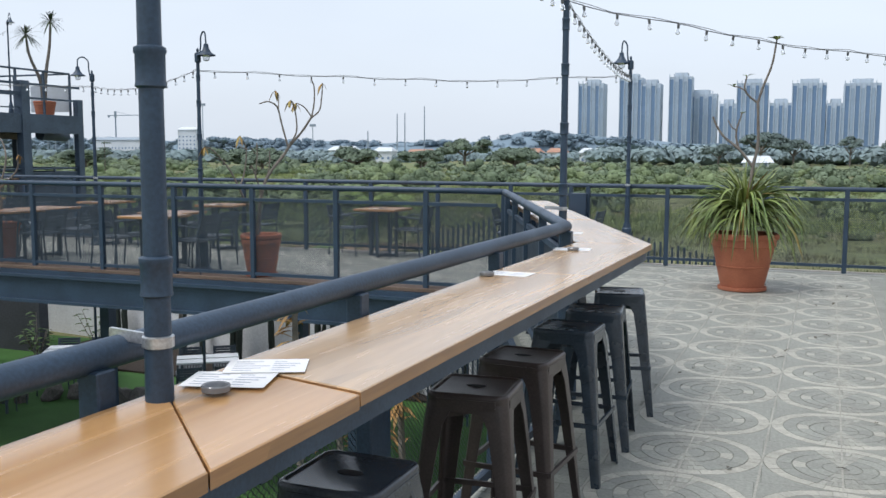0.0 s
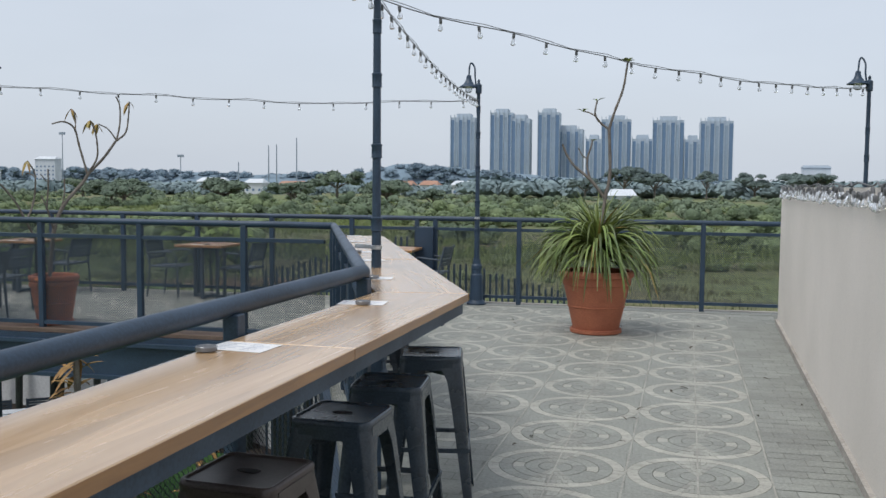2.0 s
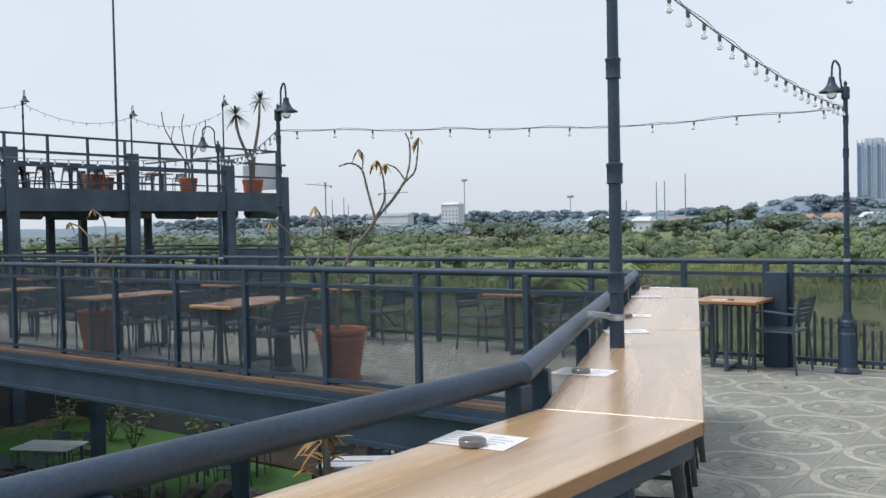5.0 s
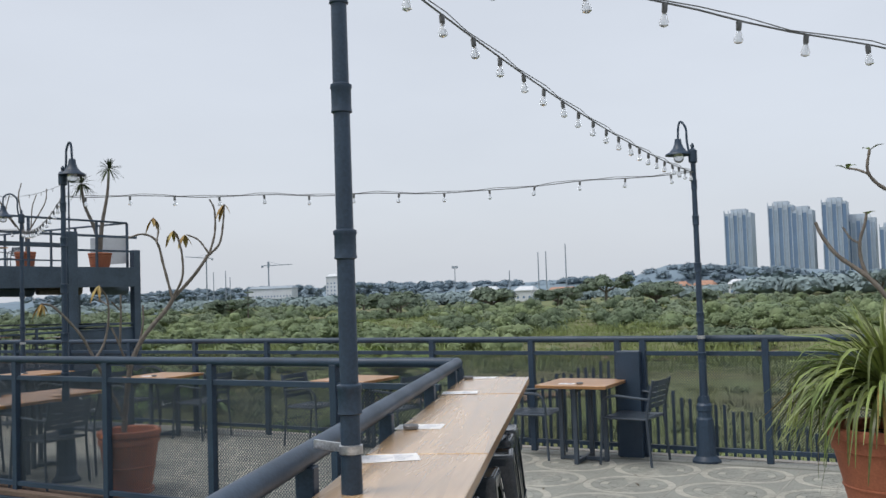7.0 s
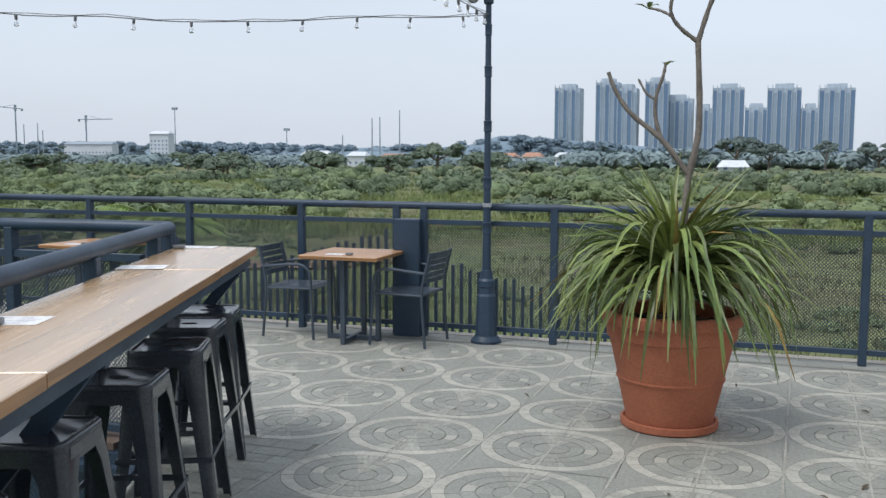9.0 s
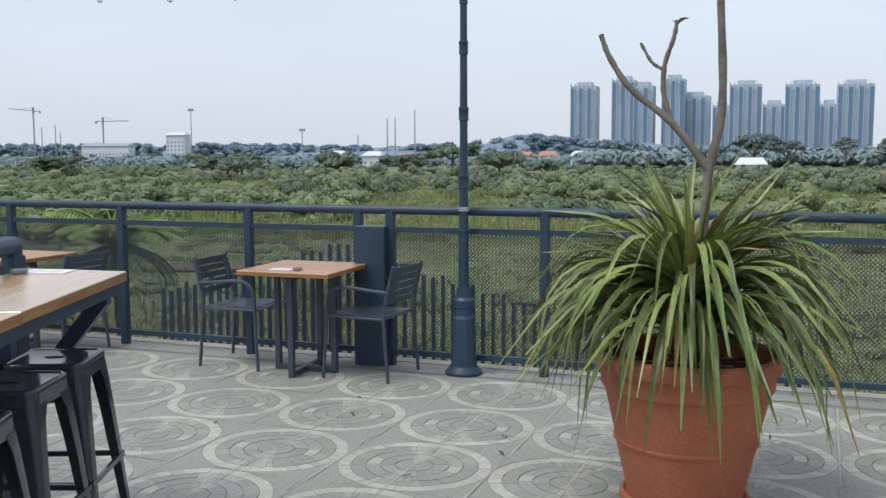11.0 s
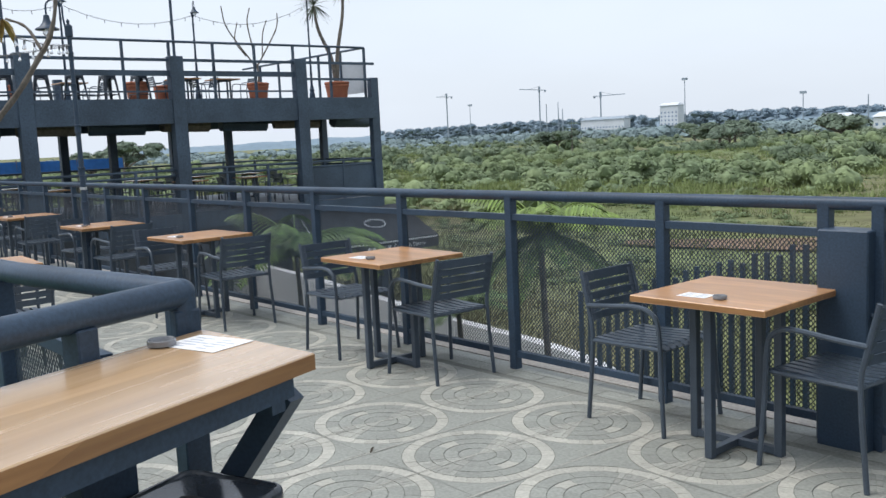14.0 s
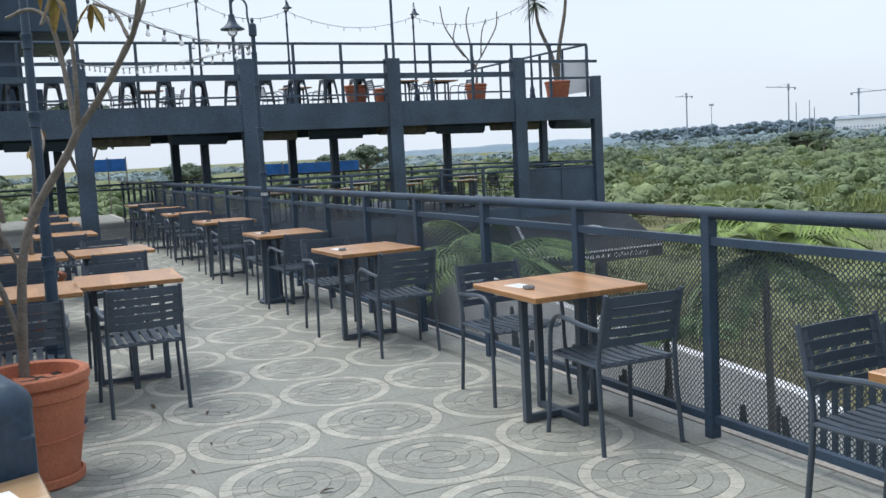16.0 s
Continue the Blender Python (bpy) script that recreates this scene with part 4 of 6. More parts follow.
cp = [(3.22 + (y + 0.88) * 0.0614 - 0.008 + 0.02 * math.sin(y * 7) - 3.02, y + 4.0, 0.012 + 0.01 * math.sin(y * 13)) for y in [-0.95 - 0.1 * k for k in range(80)]]
part("cable", tube(B(), cp, 0.006, 5), CABLE, fw)


# ---- stools ----
def rounded_square(o, r, n=5):
    """Plan points of a square of half-width o with round corners."""
    out = []
    for q, (sx, sy) in enumerate(((1, 1), (-1, 1), (-1, -1), (1, -1))):
        out += [(sx * (o - r) + r * math.cos(math.pi / 2 * (q + k / n)), sy * (o - r) + r * math.sin(math.pi / 2 * (q + k / n))) for k in range(n + 1)]
    return out


def stool(mat, label, group):
    st = thing("bar_stool", (0, 0, 0), 0, label, "stool", group)
    w = 0.155
    bm = B()
    rings = [[bm.verts.new((x, y, z)) for x, y in rounded_square(o, r)] for o, r, z in ((w - 0.002, 0.038, 0.722), (w, 0.040, 0.728), (w, 0.040, 0.749), (w - 0.003, 0.037, 0.756), (w - 0.009, 0.032, 0.760), (w - 0.016, 0.026, 0.759), (w - 0.022, 0.022, 0.755), (w - 0.026, 0.020, 0.754))]
    for a, b in zip(rings, rings[1:]):
        for k in range(len(a)):
            bm.faces.new((a[k], a[(k + 1) % len(a)], b[(k + 1) % len(a)], b[k]))
    bm.faces.new(rings[-1])
    part("seat", bm, mat, st, smooth=50)
    # no hole is cut: the slot's inner shade is a black disc
    slot = lathe(B(), [(0.001, 0.7545), (0.018, 0.7545), (0.020, 0.7556), (0.017, 0.7562)], 16)
    for v in slot.verts:
        v.co.x *= 2.0
    part("hand_slot", slot, SLOT, st, "hand slot drawn as a shadow-black disc")
    for sx in (-1, 1):
        for sy in (-1, 1):
            bm = B()
            prof = [(0.742, w - 0.003, 0.135, 0.037), (0.70, w + 0.003, 0.105, 0.036), (0.64, w + 0.010, 0.080, 0.032), (0.50, w + 0.023, 0.068, 0.026), (0.0, w + 0.066, 0.040, 0.014)]
            rings = []
            for hz, o, q, r in prof:
                arc = [(o - r + r * math.sin(t), o - r + r * math.cos(t)) for t in [math.pi / 8 * k for k in range(5)]]
                arc_in = [(o - r + (r - 0.005) * math.sin(t), o - r + (r - 0.005) * math.cos(t)) for t in [math.pi / 8 * k for k in range(5)]]
                pts = [(o - q, o)] + arc + [(o, o - q), (o - 0.005, o - q)] + arc_in[::-1] + [(o - q, o - 0.005)]
                rings.append([bm.verts.new((sx * a, sy * b, hz)) for a, b in pts])
            m = len(rings[0])
            for r0, r1 in zip(rings, rings[1:]):
                for k in range(m):
                    bm.faces.new((r0[k], r0[(k + 1) % m], r1[(k + 1) % m], r1[k]))
            bm.faces.new(rings[0])
            bm.faces.new(rings[-1][::-1])
            bmesh.ops.recalc_face_normals(bm, faces=bm.faces)
            part("leg", bm, mat, st, smooth=40)
    for k in range(4):
        a = math.pi / 2 * k
        o = w + 0.038
        p = Matrix.Rotation(a, 3, "Z")
        part("foot_rail", beam(B(), p @ Vector((-o, o, 0.30)), p @ Vector((o, o, 0.30)), 0.012, 0.022), mat, st, smooth=0)
    bm = B()
    for a, b in (((-0.15, -0.15), (0.15, 0.15)), ((-0.15, 0.15), (0.15, -0.15))):
        beam(bm, (*a, 0.66), (*b, 0.66), 0.006, 0.02)
    part("cross_brace", bm, mat, st, smooth=0)
    for sx, sy in ((-1, 0), (1, 0), (0, -1), (0, 1)):
        a = (sx * w, sy * w)
        b1 = (-abs(sy) * w * 0.72 + sx * w, -abs(sx) * w * 0.72 + sy * w)
        b2 = (abs(sy) * w * 0.72 + sx * w, abs(sx) * w * 0.72 + sy * w)
        part("apron", beam(B(), (*b1, 0.715), (*b2, 0.715), 0.005, 0.05), mat, st, smooth=0)
    return st


SLOT = material("slot_shadow_black", (0.004, 0.004, 0.005), 0.8, 0, 0.1)
GS = "bar stools along the counter"
brown = stool(STOOL_BROWN, "brown metal bar stool with square seat tucked under the counter", GS)
brown.matrix_world = pose(0.49, -10.42, 0, 0, 0, 3)
copy_thing(brown, pose(0.515, -9.84, 0, 0, 0, -5))
black = stool(STOOL_BLACK, "glossy black metal bar stool with square seat tucked under the counter", GS)
black.matrix_world = pose(0.46, -11.45, 0, 0, 0, -2)
for x, y, r in ((-1.172, -3.365, 22), (-1.03, -3.74, 19), (-0.80, -4.22, 24), (-0.63, -4.78, 20), (-0.43, -5.42, 17), (-0.18, -6.05, 23)):
    copy_thing(black, pose(x, y, 0, 0, 0, r))
blue = stool(STOOL_BLUE, "blue-black metal bar stool with square seat at the counter", GS)
blue.matrix_world = pose(0.56, -9.10, 0, 0, 0, -3)
copy_thing(blue, pose(0.585, -8.52, 0, 0, 0, 4))
copy_thing(blue, pose(0.600, -7.80, 0, 0, 0, 10))


# ---- chairs and tables ----
def armchair():
    ch = thing("armchair", (0, 0, 0), 0, "charcoal slatted metal armchair standing on the terrace", "chair", "terrace armchairs")
    for k in range(8):
        x = -0.196 + 0.056 * k
        pts = [(x, 0.235, 0.432), (x, 0.20, 0.452), (x, 0.08, 0.448), (x, -0.08, 0.440), (x, -0.21, 0.446)]
        bm = B()
        for a, b in zip(pts, pts[1:]):
            beam(bm, a, b, 0.036, 0.008)
        part("seat_slat", bm, CHAIR_STEEL, ch, smooth=0)
    fr = B()
    tube(fr, [(-0.225, 0.215, 0.436), (0.225, 0.215, 0.436)], 0.011, 8)
    tube(fr, [(-0.225, -0.20, 0.434), (0.225, -0.20, 0.434)], 0.011, 8)
    for s in (-1, 1):
        tube(fr, [(s * 0.225, 0.215, 0.436), (s * 0.225, -0.215, 0.434)], 0.011, 8)
    part("seat_frame", fr, CHAIR_STEEL, ch)
    for s in (-1, 1):
        arm = smooth_path([(s * 0.262, 0.248, 0.0), (s * 0.25, 0.228, 0.30), (s * 0.245, 0.215, 0.55), (s * 0.247, 0.17, 0.625), (s * 0.25, 0.08, 0.648), (s * 0.245, -0.12, 0.632), (s * 0.225, -0.245, 0.62)], 4)
        part("arm", tube(B(), arm, 0.0125, 8), CHAIR_STEEL, ch)
        rear = smooth_path([(s * 0.232, -0.250, 0.0), (s * 0.225, -0.215, 0.42), (s * 0.222, -0.235, 0.58), (s * 0.218, -0.290, 0.80)], 4)
        part("rear_leg", tube(B(), rear, 0.0125, 8), CHAIR_STEEL, ch)
    for sx in (-1, 1):
        part("back_border", beam(B(), (sx * 0.198, -0.226, 0.535), (sx * 0.198, -0.289, 0.785), 0.045, 0.009, (0, 1, 0.25)), CHAIR_STEEL, ch, smooth=0)
    for k in range(5):
        z = 0.555 + 0.052 * k
        y = -0.228 - 0.26 * (z - 0.555)
        bm = B()
        for a, b in ((-0.215, -0.11), (-0.11, 0.11), (0.11, 0.215)):
            ya = y - 0.018 * (1 - (a / 0.215) ** 2)
            yb = y - 0.018 * (1 - (b / 0.215) ** 2)
            beam(bm, (a, ya, z), (b, yb, z), 0.008, 0.040 if k < 4 else 0.052)
        part("back_slat", bm, CHAIR_STEEL, ch, smooth=0)
    return ch


def cafe_table():
    tb = thing("cafe_table", (0, 0, 0), 0, "square light wood cafe table on four dark steel posts", "table", "terrace cafe tables")
    bm = box(B(), (-0.352, -0.352, -0.032), (0.352, 0.352, 0.0), 0.004, 1)
    for f in bm.faces:
        if f.normal.z > 0.9:
            f.material_index = 0
    t = part("tabletop", bm, [WOOD_TABLE, WOOD_EDGE], tb, "light wooden top", smooth=0)
    t.matrix_local = pose(0, 0, 0.757)
    for k in range(4):
        a = math.pi / 2 * k
        x, y = 0.225 * math.cos(a), 0.225 * math.sin(a)
        p = part("leg", box(B(), (-0.02, -0.02, 0), (0.02, 0.02, 0.724), 0.003), CHAIR_STEEL, tb, smooth=0)
        p.matrix_local = pose(x, y, 0)
    for a in (0, 1):
        ends = ((-0.225, 0), (0.225, 0)) if a == 0 else ((0, -0.225), (0, 0.225))
        part("base_bar", beam(B(), (*ends[0], 0.025 + 0.001 * a), (*ends[1], 0.025 + 0.001 * a), 0.036, 0.034), CHAIR_STEEL, tb, smooth=0)
        part("top_bar", beam(B(), (*ends[0], 0.700 + 0.001 * a), (*ends[1], 0.700 + 0.001 * a), 0.036, 0.034), CHAIR_STEEL, tb, smooth=0)
    return tb


TABLES = [(-1.665, -0.385, 1), (-4.32, -0.42, -1), (-7.21, -0.46, 2), (-9.62, -0.48, 0), (-12.5, -0.47, 1), (-15.2, -0.48, -2), (-17.6, -0.47, 0), (-20.0, -0.48, 1),
          (-6.80, -2.42, -4), (-6.58, -3.11, 1), (-9.25, -2.27, 2), (-9.22, -3.02, 0), (-12.2, -2.5, 1), (-14.8, -2.5, 0), (-17.4, -2.5, 1)]
table = cafe_table()
chair = armchair()
first = True
random.seed(4)
for i, (x, y, r) in enumerate(TABLES):
    m = pose(x, y, 0, 0, 0, r)
    if i == 0:
        table.matrix_world = m
    else:
        copy_thing(table, m)
    jit = [random.uniform(-5, 5) for _ in range(2)]
    if i == 0:
        seats = [(-2.24, -0.275, -88), (-1.18, -0.305, 85)]
    elif i == 1:
        seats = [(-4.93, -0.385, -91), (-3.85, -0.395, 87)]
    elif i == 2:
        seats = [(-7.70, -0.56, -92), (-6.58, -0.45, 86)]
    elif i in (8, 9):
        seats = [(-6.09 if i == 8 else -5.92, y - 0.02, 88 + jit[0] * 0.4), (-7.25, y, -90 + jit[1])]
    else:
        seats = [(x - 0.60, y + 0.02, -90 + jit[0]), (x + 0.58, y - 0.02, 90 + jit[1])]
    for s in seats:
        m = pose(s[0], s[1], 0, 0, 0, s[2])
        if first:
            chair.matrix_world, first = m, False
        else:
            copy_thing(chair, m)


# ---- pots and plants ----
def pot(x, y, rb, rt, h, label):
    p = thing("flower_pot", (x, y, 0), 0, label, "pot", "terracotta pots")
    part("saucer", lathe(B(), [(rb * 1.02, 0), (rb * 1.08, 0.01), (rb * 1.08, 0.045), (rb * 1.02, 0.05), (rb * 0.98, 0.04)], 36), TERRA, p, "chipped terracotta saucer")
    k = h / 0.68
    b = lathe(B(), [(rb * 0.96, 0.04), (rb * 0.97, 0.06), (rb + (rt - rb) * 0.30, 0.28 * k), (rb + (rt - rb) * 0.30 + 0.008, 0.285 * k), (rb + (rt - rb) * 0.31 + 0.008, 0.295 * k), (rb + (rt - rb) * 0.31, 0.30 * k), (rb + (rt - rb) * 0.66, 0.52 * k), (rb + (rt - rb) * 0.68 + 0.012, 0.53 * k), (rb + (rt - rb) * 0.70 + 0.012, 0.58 * k),
                    (rt - 0.03, 0.60 * k), (rt - 0.005, 0.615 * k), (rt, 0.64 * k), (rt - 0.006, 0.668 * k), (rt - 0.025, 0.68 * k), (rt - 0.05, 0.67 * k), (rt - 0.06, 0.60 * k)], 44)
    part("body", b, TERRA, p, smooth=30)
    s = B()
    bmesh.ops.create_grid(s, x_segments=14, y_segments=14, size=(rt - 0.06) * 0.98)
    for v in s.verts:
        r = max(abs(v.co.x), abs(v.co.y))
        d = math.hypot(v.co.x, v.co.y)
        if d > 1e-6:
            v.co.x, v.co.y = v.co.x * r / d, v.co.y * r / d
        v.co.z = 0.60 * k + 0.02 * noise.noise(v.co * 20)
    part("soil", s, SOIL, p, "dark potting soil")
    return p


def strap_plant(x, y, z, n, length, label, seed):
    """Arching strap leaves in a rosette."""
    g = random.Random(seed)
    pl = thing("strap_leaf_plant", (x, y, z), 0, label, "plant")
    green, dry = B(), B()
    for k in range(n):
        a = g.random() * 2 * math.pi
        lift = g.random()
        if lift > 0.74:
            L, el, bend = length * g.uniform(0.55, 0.80), radians(g.uniform(58, 86)), radians(g.uniform(10, 70))
        else:
            L, el = length * g.uniform(0.66, 1.06), radians(g.uniform(22, 66))
            bend = el + radians(g.uniform(35, 88))
        w = g.uniform(0.008, 0.0165)
        r0 = g.uniform(0.0, 0.05)
        p = Vector((r0 * math.cos(a), r0 * math.sin(a), g.uniform(0.17, 0.42)))
        d = Vector((math.cos(a), math.sin(a), 0))
        side = Vector((-math.sin(a), math.cos(a), 0))
        tw, kink = g.uniform(-0.9, 0.9), g.uniform(1.0, 2.2)
        bm = dry if g.random() < 0.035 else green
        prev = None
        m = 10
        for i in range(m + 1):
            t = i / m
            e = el - bend * min(1.0, t * 1.25) ** kink
            if i:
                p = p + (d * math.cos(e) + Vector((0, 0, math.sin(e)))) * (L / m) + side * tw * 0.012
            ww = w * (0.75 + 0.6 * min(1, t * 4) - 1.25 * max(0, t - 0.45) / 0.55 * 0.98)
            up = Vector((0, 0, 1)) * math.cos(e) - d * math.sin(e)
            s2 = side * math.cos(tw * t) + up * math.sin(tw * t)
            row = [bm.verts.new(p - s2 * ww + up * ww * 0.45), bm.verts.new(p), bm.verts.new(p + s2 * ww + up * ww * 0.45)]
            if prev:
                bm.faces.new((prev[0], prev[1], row[1], row[0]))
                bm.faces.new((prev[1], prev[2], row[2], row[1]))
            prev = row
    tagged(part("leaves", green, LEAF, pl, "green arching strap leaves"), kind="stuff")
    part("dry_leaves", dry, LEAF_DRY, pl, "yellowed strap leaves")
    return pl


def leaf_blade(bm, p, d, L, w):
    """A folded, pointed leaf from p along d."""
    d = Vector(d).normalized()
    s = d.cross(Vector((0, 0, 1)))
    s = s.normalized() if s.length > 1e-3 else Vector((1, 0, 0))
    u = s.cross(d)
    prev = None
    for t, k in ((0, 0.05), (0.2, 0.6), (0.5, 1.0), (0.8, 0.6), (1.0, 0.03)):
        q = Vector(p) + d * L * t - Vector((0, 0, 1)) * L * 0.35 * t * t
        row = [bm.verts.new(q - s * w * k + u * w * k * 0.4), bm.verts.new(q), bm.verts.new(q + s * w * k + u * w * k * 0.4)]
        if prev:
            bm.faces.new((prev[0], prev[1], row[1], row[0]))
            bm.faces.new((prev[1], prev[2], row[2], row[1]))
        prev = row


def plumeria(x, y, z, limbs, leaves, label, r=0.030):
    """A nearly bare frangipani: limbs are lists of points from the soil, leaves are (tip, kind)."""
    pl = thing("frangipani", (x, y, z), 0, label, "tree")
    for i, (pts, r0, r1) in enumerate(limbs):
        pp = smooth_path(pts, 5)
        n = len(pp)
        rs = [0.74 * (r0 + (r1 - r0) * k / (n - 1)) + 0.0015 * math.sin(k * 2.3) for k in range(n)]
        part("trunk" if i == 0 else "limb", tube(B(), pp, rs, 9), BARK, pl)
    g, dd = B(), B()
    for (px, py, pz), kind, num in leaves:
        for k in range(num):
            a = 2.4 * k + px * 7
            leaf_blade(g if kind == 0 else dd, (px, py, pz), (math.cos(a) * 0.6, math.sin(a) * 0.6, 0.45 if kind == 0 else -0.7), random.uniform(0.08, 0.15), random.uniform(0.014, 0.026))
    if g.faces:
        part("leaves", g, LEAF, pl, "few green leaves")
    if dd.faces:
        part("wilted_leaves", dd, LEAF_DRY, pl, "hanging yellow leaves")
    return pl


PA = (1.145, -2.09)
pot(*PA, 0.262, 0.408, 0.69, "large terracotta pot with rolled rim on the paving")
strap_plant(*PA, 0.56, 400, 0.98, "dense arching strap-leaf plant in the large pot", 11)
plumeria(*PA, 0.60, [
    ([(0.02, 0, 0), (0.05, 0.0, 0.45), (0.07, 0, 0.85), (0.12, 0.02, 1.15), (0.10, 0.02, 1.65)], 0.032, 0.022),
    ([(0.07, 0, 0.88), (-0.087, 0.0, 1.08), (-0.265, 0, 1.23), (-0.36, 0, 1.37), (-0.40, 0, 1.47)], 0.024, 0.015),
    ([(-0.08, 0.01, 1.06), (-0.125, 0.03, 1.20), (-0.125, 0.03, 1.33), (-0.09, 0.03, 1.44), (-0.075, 0.03, 1.52)], 0.018, 0.012),
    ([(-0.125, 0.03, 1.31), (-0.18, 0.03, 1.345), (-0.23, 0.03, 1.43)], 0.011, 0.009),
    ([(0.10, 0.02, 1.63), (0.155, 0.03, 1.82), (0.24, 0.03, 2.06), (0.275, 0.03, 2.28), (0.285, 0.03, 2.36)], 0.021, 0.013),
    ([(0.10, 0.02, 1.63), (0.0, -0.02, 1.71), (-0.05, -0.04, 1.80), (-0.03, -0.04, 1.94)], 0.018, 0.012),
    ([(-0.04, -0.03, 1.77), (-0.11, 0.0, 1.81), (-0.18, 0.0, 1.83)], 0.012, 0.009),
], [((0.285, 0.03, 2.35), 0, 9), ((-0.075, 0.03, 1.50), 0, 2), ((-0.18, 0.0, 1.82), 0, 3), ((-0.03, -0.04, 1.93), 0, 2)], "bare frangipani rising from the large terracotta pot")

PC = (-4.89, -3.12)
pot(*PC, 0.195, 0.275, 0.56, "terracotta pot at the court railing")
plumeria(*PC, 0.48, [
    ([(-0.03, -0.03, 0.05), (-0.01, -0.01, 0.37), (0.02, 0.02, 0.65), (0.09, 0.1, 0.88), (0.22, 0.24, 1.11), (0.27, 0.3, 1.23)], 0.034, 0.024),
    ([(0.26, 0.29, 1.22), (0.18, 0.27, 1.52), (0.14, 0.23, 1.74), (0.06, 0.15, 1.81), (-0.02, 0.05, 1.78)], 0.018, 0.011),
    ([(0.18, 0.19, 1.72), (0.15, 0.24, 1.86), (0.12, 0.21, 1.96)], 0.011, 0.009),
    ([(0.27, 0.3, 1.24), (0.38, 0.3, 1.41), (0.38, 0.3, 1.61), (0.36, 0.28, 1.74), (0.33, 0.25, 1.83)], 0.016, 0.01),
    ([(0.27, 0.3, 1.23), (0.39, 0.43, 1.42), (0.48, 0.54, 1.62)], 0.023, 0.019),
    ([(0.48, 0.54, 1.61), (0.48, 0.62, 1.82), (0.48, 0.62, 2.03), (0.45, 0.59, 2.13)], 0.015, 0.01),
    ([(0.48, 0.54, 1.61), (0.59, 0.56, 1.71), (0.61, 0.59, 1.89), (0.62, 0.6, 2.07)], 0.016, 0.01),
    ([(0.48, 0.53, 1.63), (0.4, 0.49, 1.75), (0.33, 0.41, 1.8)], 0.012, 0.009),
    ([(0.07, 0.08, 0.85), (0.09, 0.1, 1.02), (0.09, 0.1, 1.17)], 0.013, 0.011),
    ([(-0.02, -0.02, 0.13), (-0.13, -0.07, 0.4), (-0.21, -0.16, 0.66), (-0.3, -0.26, 0.93), (-0.44, -0.41, 1.17), (-0.51, -0.49, 1.21)], 0.022, 0.012),
    ([(-0.18, -0.2, 0.71), (-0.19, -0.09, 0.85), (-0.17, -0.06, 1.05), (-0.17, -0.07, 1.23), (-0.22, -0.12, 1.36)], 0.016, 0.01),
    ([(-0.11, -0.12, 1.18), (-0.2, -0.1, 1.21), (-0.23, -0.13, 1.22)], 0.009, 0.008),
    ([(0.01, 0.01, 0.57), (-0.0, -0.09, 0.82), (-0.04, -0.14, 0.98)], 0.015, 0.011),
    ([(-0.04, -0.05, 0.81), (0.01, -0.08, 1.08), (0.01, -0.08, 1.27)], 0.014, 0.01),
    ([(-0.04, -0.04, 1.13), (-0.04, -0.14, 1.21)], 0.009, 0.008),
], [((0.12, 0.21, 1.96), 1, 4), ((0.33, 0.25, 1.83), 1, 4), ((0.62, 0.6, 2.07), 1, 3), ((0.32, 0.4, 1.8), 1, 4), ((-0.51, -0.49, 1.21), 1, 5), ((-0.22, -0.12, 1.36), 1, 4)], "bare frangipani with a few yellow leaves in its pot")
PD = (-9.52, -2.95)
pot(*PD, 0.20, 0.29, 0.56, "terracotta pot at the court railing")
plumeria(*PD, 0.48, [
    ([(0, 0, 0), (0.04, 0, 0.35), (0.0, 0, 0.6)], 0.032, 0.027),
    ([(0.0, 0, 0.58), (-0.2, 0.1, 0.95), (-0.5, 0.1, 1.2), (-0.78, 0.1, 1.28)], 0.024, 0.013),
    ([(0.0, 0, 0.58), (0.06, 0.1, 1.0), (-0.1, 0.2, 1.3), (-0.35, 0.2, 1.46)], 0.022, 0.013),
    ([(0.0, 0, 0.58), (0.25, 0.1, 0.85), (0.32, 0.1, 1.1)], 0.02, 0.013),
], [((-0.78, 0.1, 1.28), 1, 4), ((-0.35, 0.2, 1.46), 1, 4), ((0.32, 0.1, 1.1), 1, 3)], "bare frangipani with wilted leaves in its pot")


# ---- menus and ashtrays on the counters and tables ----
def menu(x, y, z, rz, label="white printed menu card lying on the counter"):
    mn = thing("menu_card", (x, y, z), rz, label, "menu", "menu cards")
    part("sheet", box(B(), (-0.105, -0.0745, 0), (0.105, 0.0745, 0.0012)), PAPER, mn, smooth=0)
    bm = B()
    for k in range(5):
        box(bm, (-0.085, -0.055 + 0.024 * k, 0.0012), (-0.085 + 0.05 + 0.022 * (k % 3), -0.047 + 0.024 * k, 0.0016))
        box(bm, (0.015, -0.055 + 0.024 * k, 0.0012), (0.05 + 0.012 * (k % 4), -0.047 + 0.024 * k, 0.0016))
    tagged(part("print", bm, PRINT, mn, "grey printed lines", smooth=0), kind="stuff")
    return mn


GLASS_DARK = material("smoked_glass", (0.20, 0.205, 0.215), 0.05, 0, 0.1, 20, 80)


def ashtray(x, y, z, r=0.034):
    a = lathe(B(), [(r * 0.85, 0), (r, 0.003), (r * 1.02, 0.015), (r * 0.95, 0.018), (r * 0.82, 0.016), (r * 0.7, 0.006), (0.002, 0.005)], 20)
    ob = part("ashtray", a, GLASS_DARK, None)
    ob.matrix_world = pose(x, y, z)
    return tagged(ob, "small round smoked glass ashtray on the counter", "ashtray", "ashtrays")


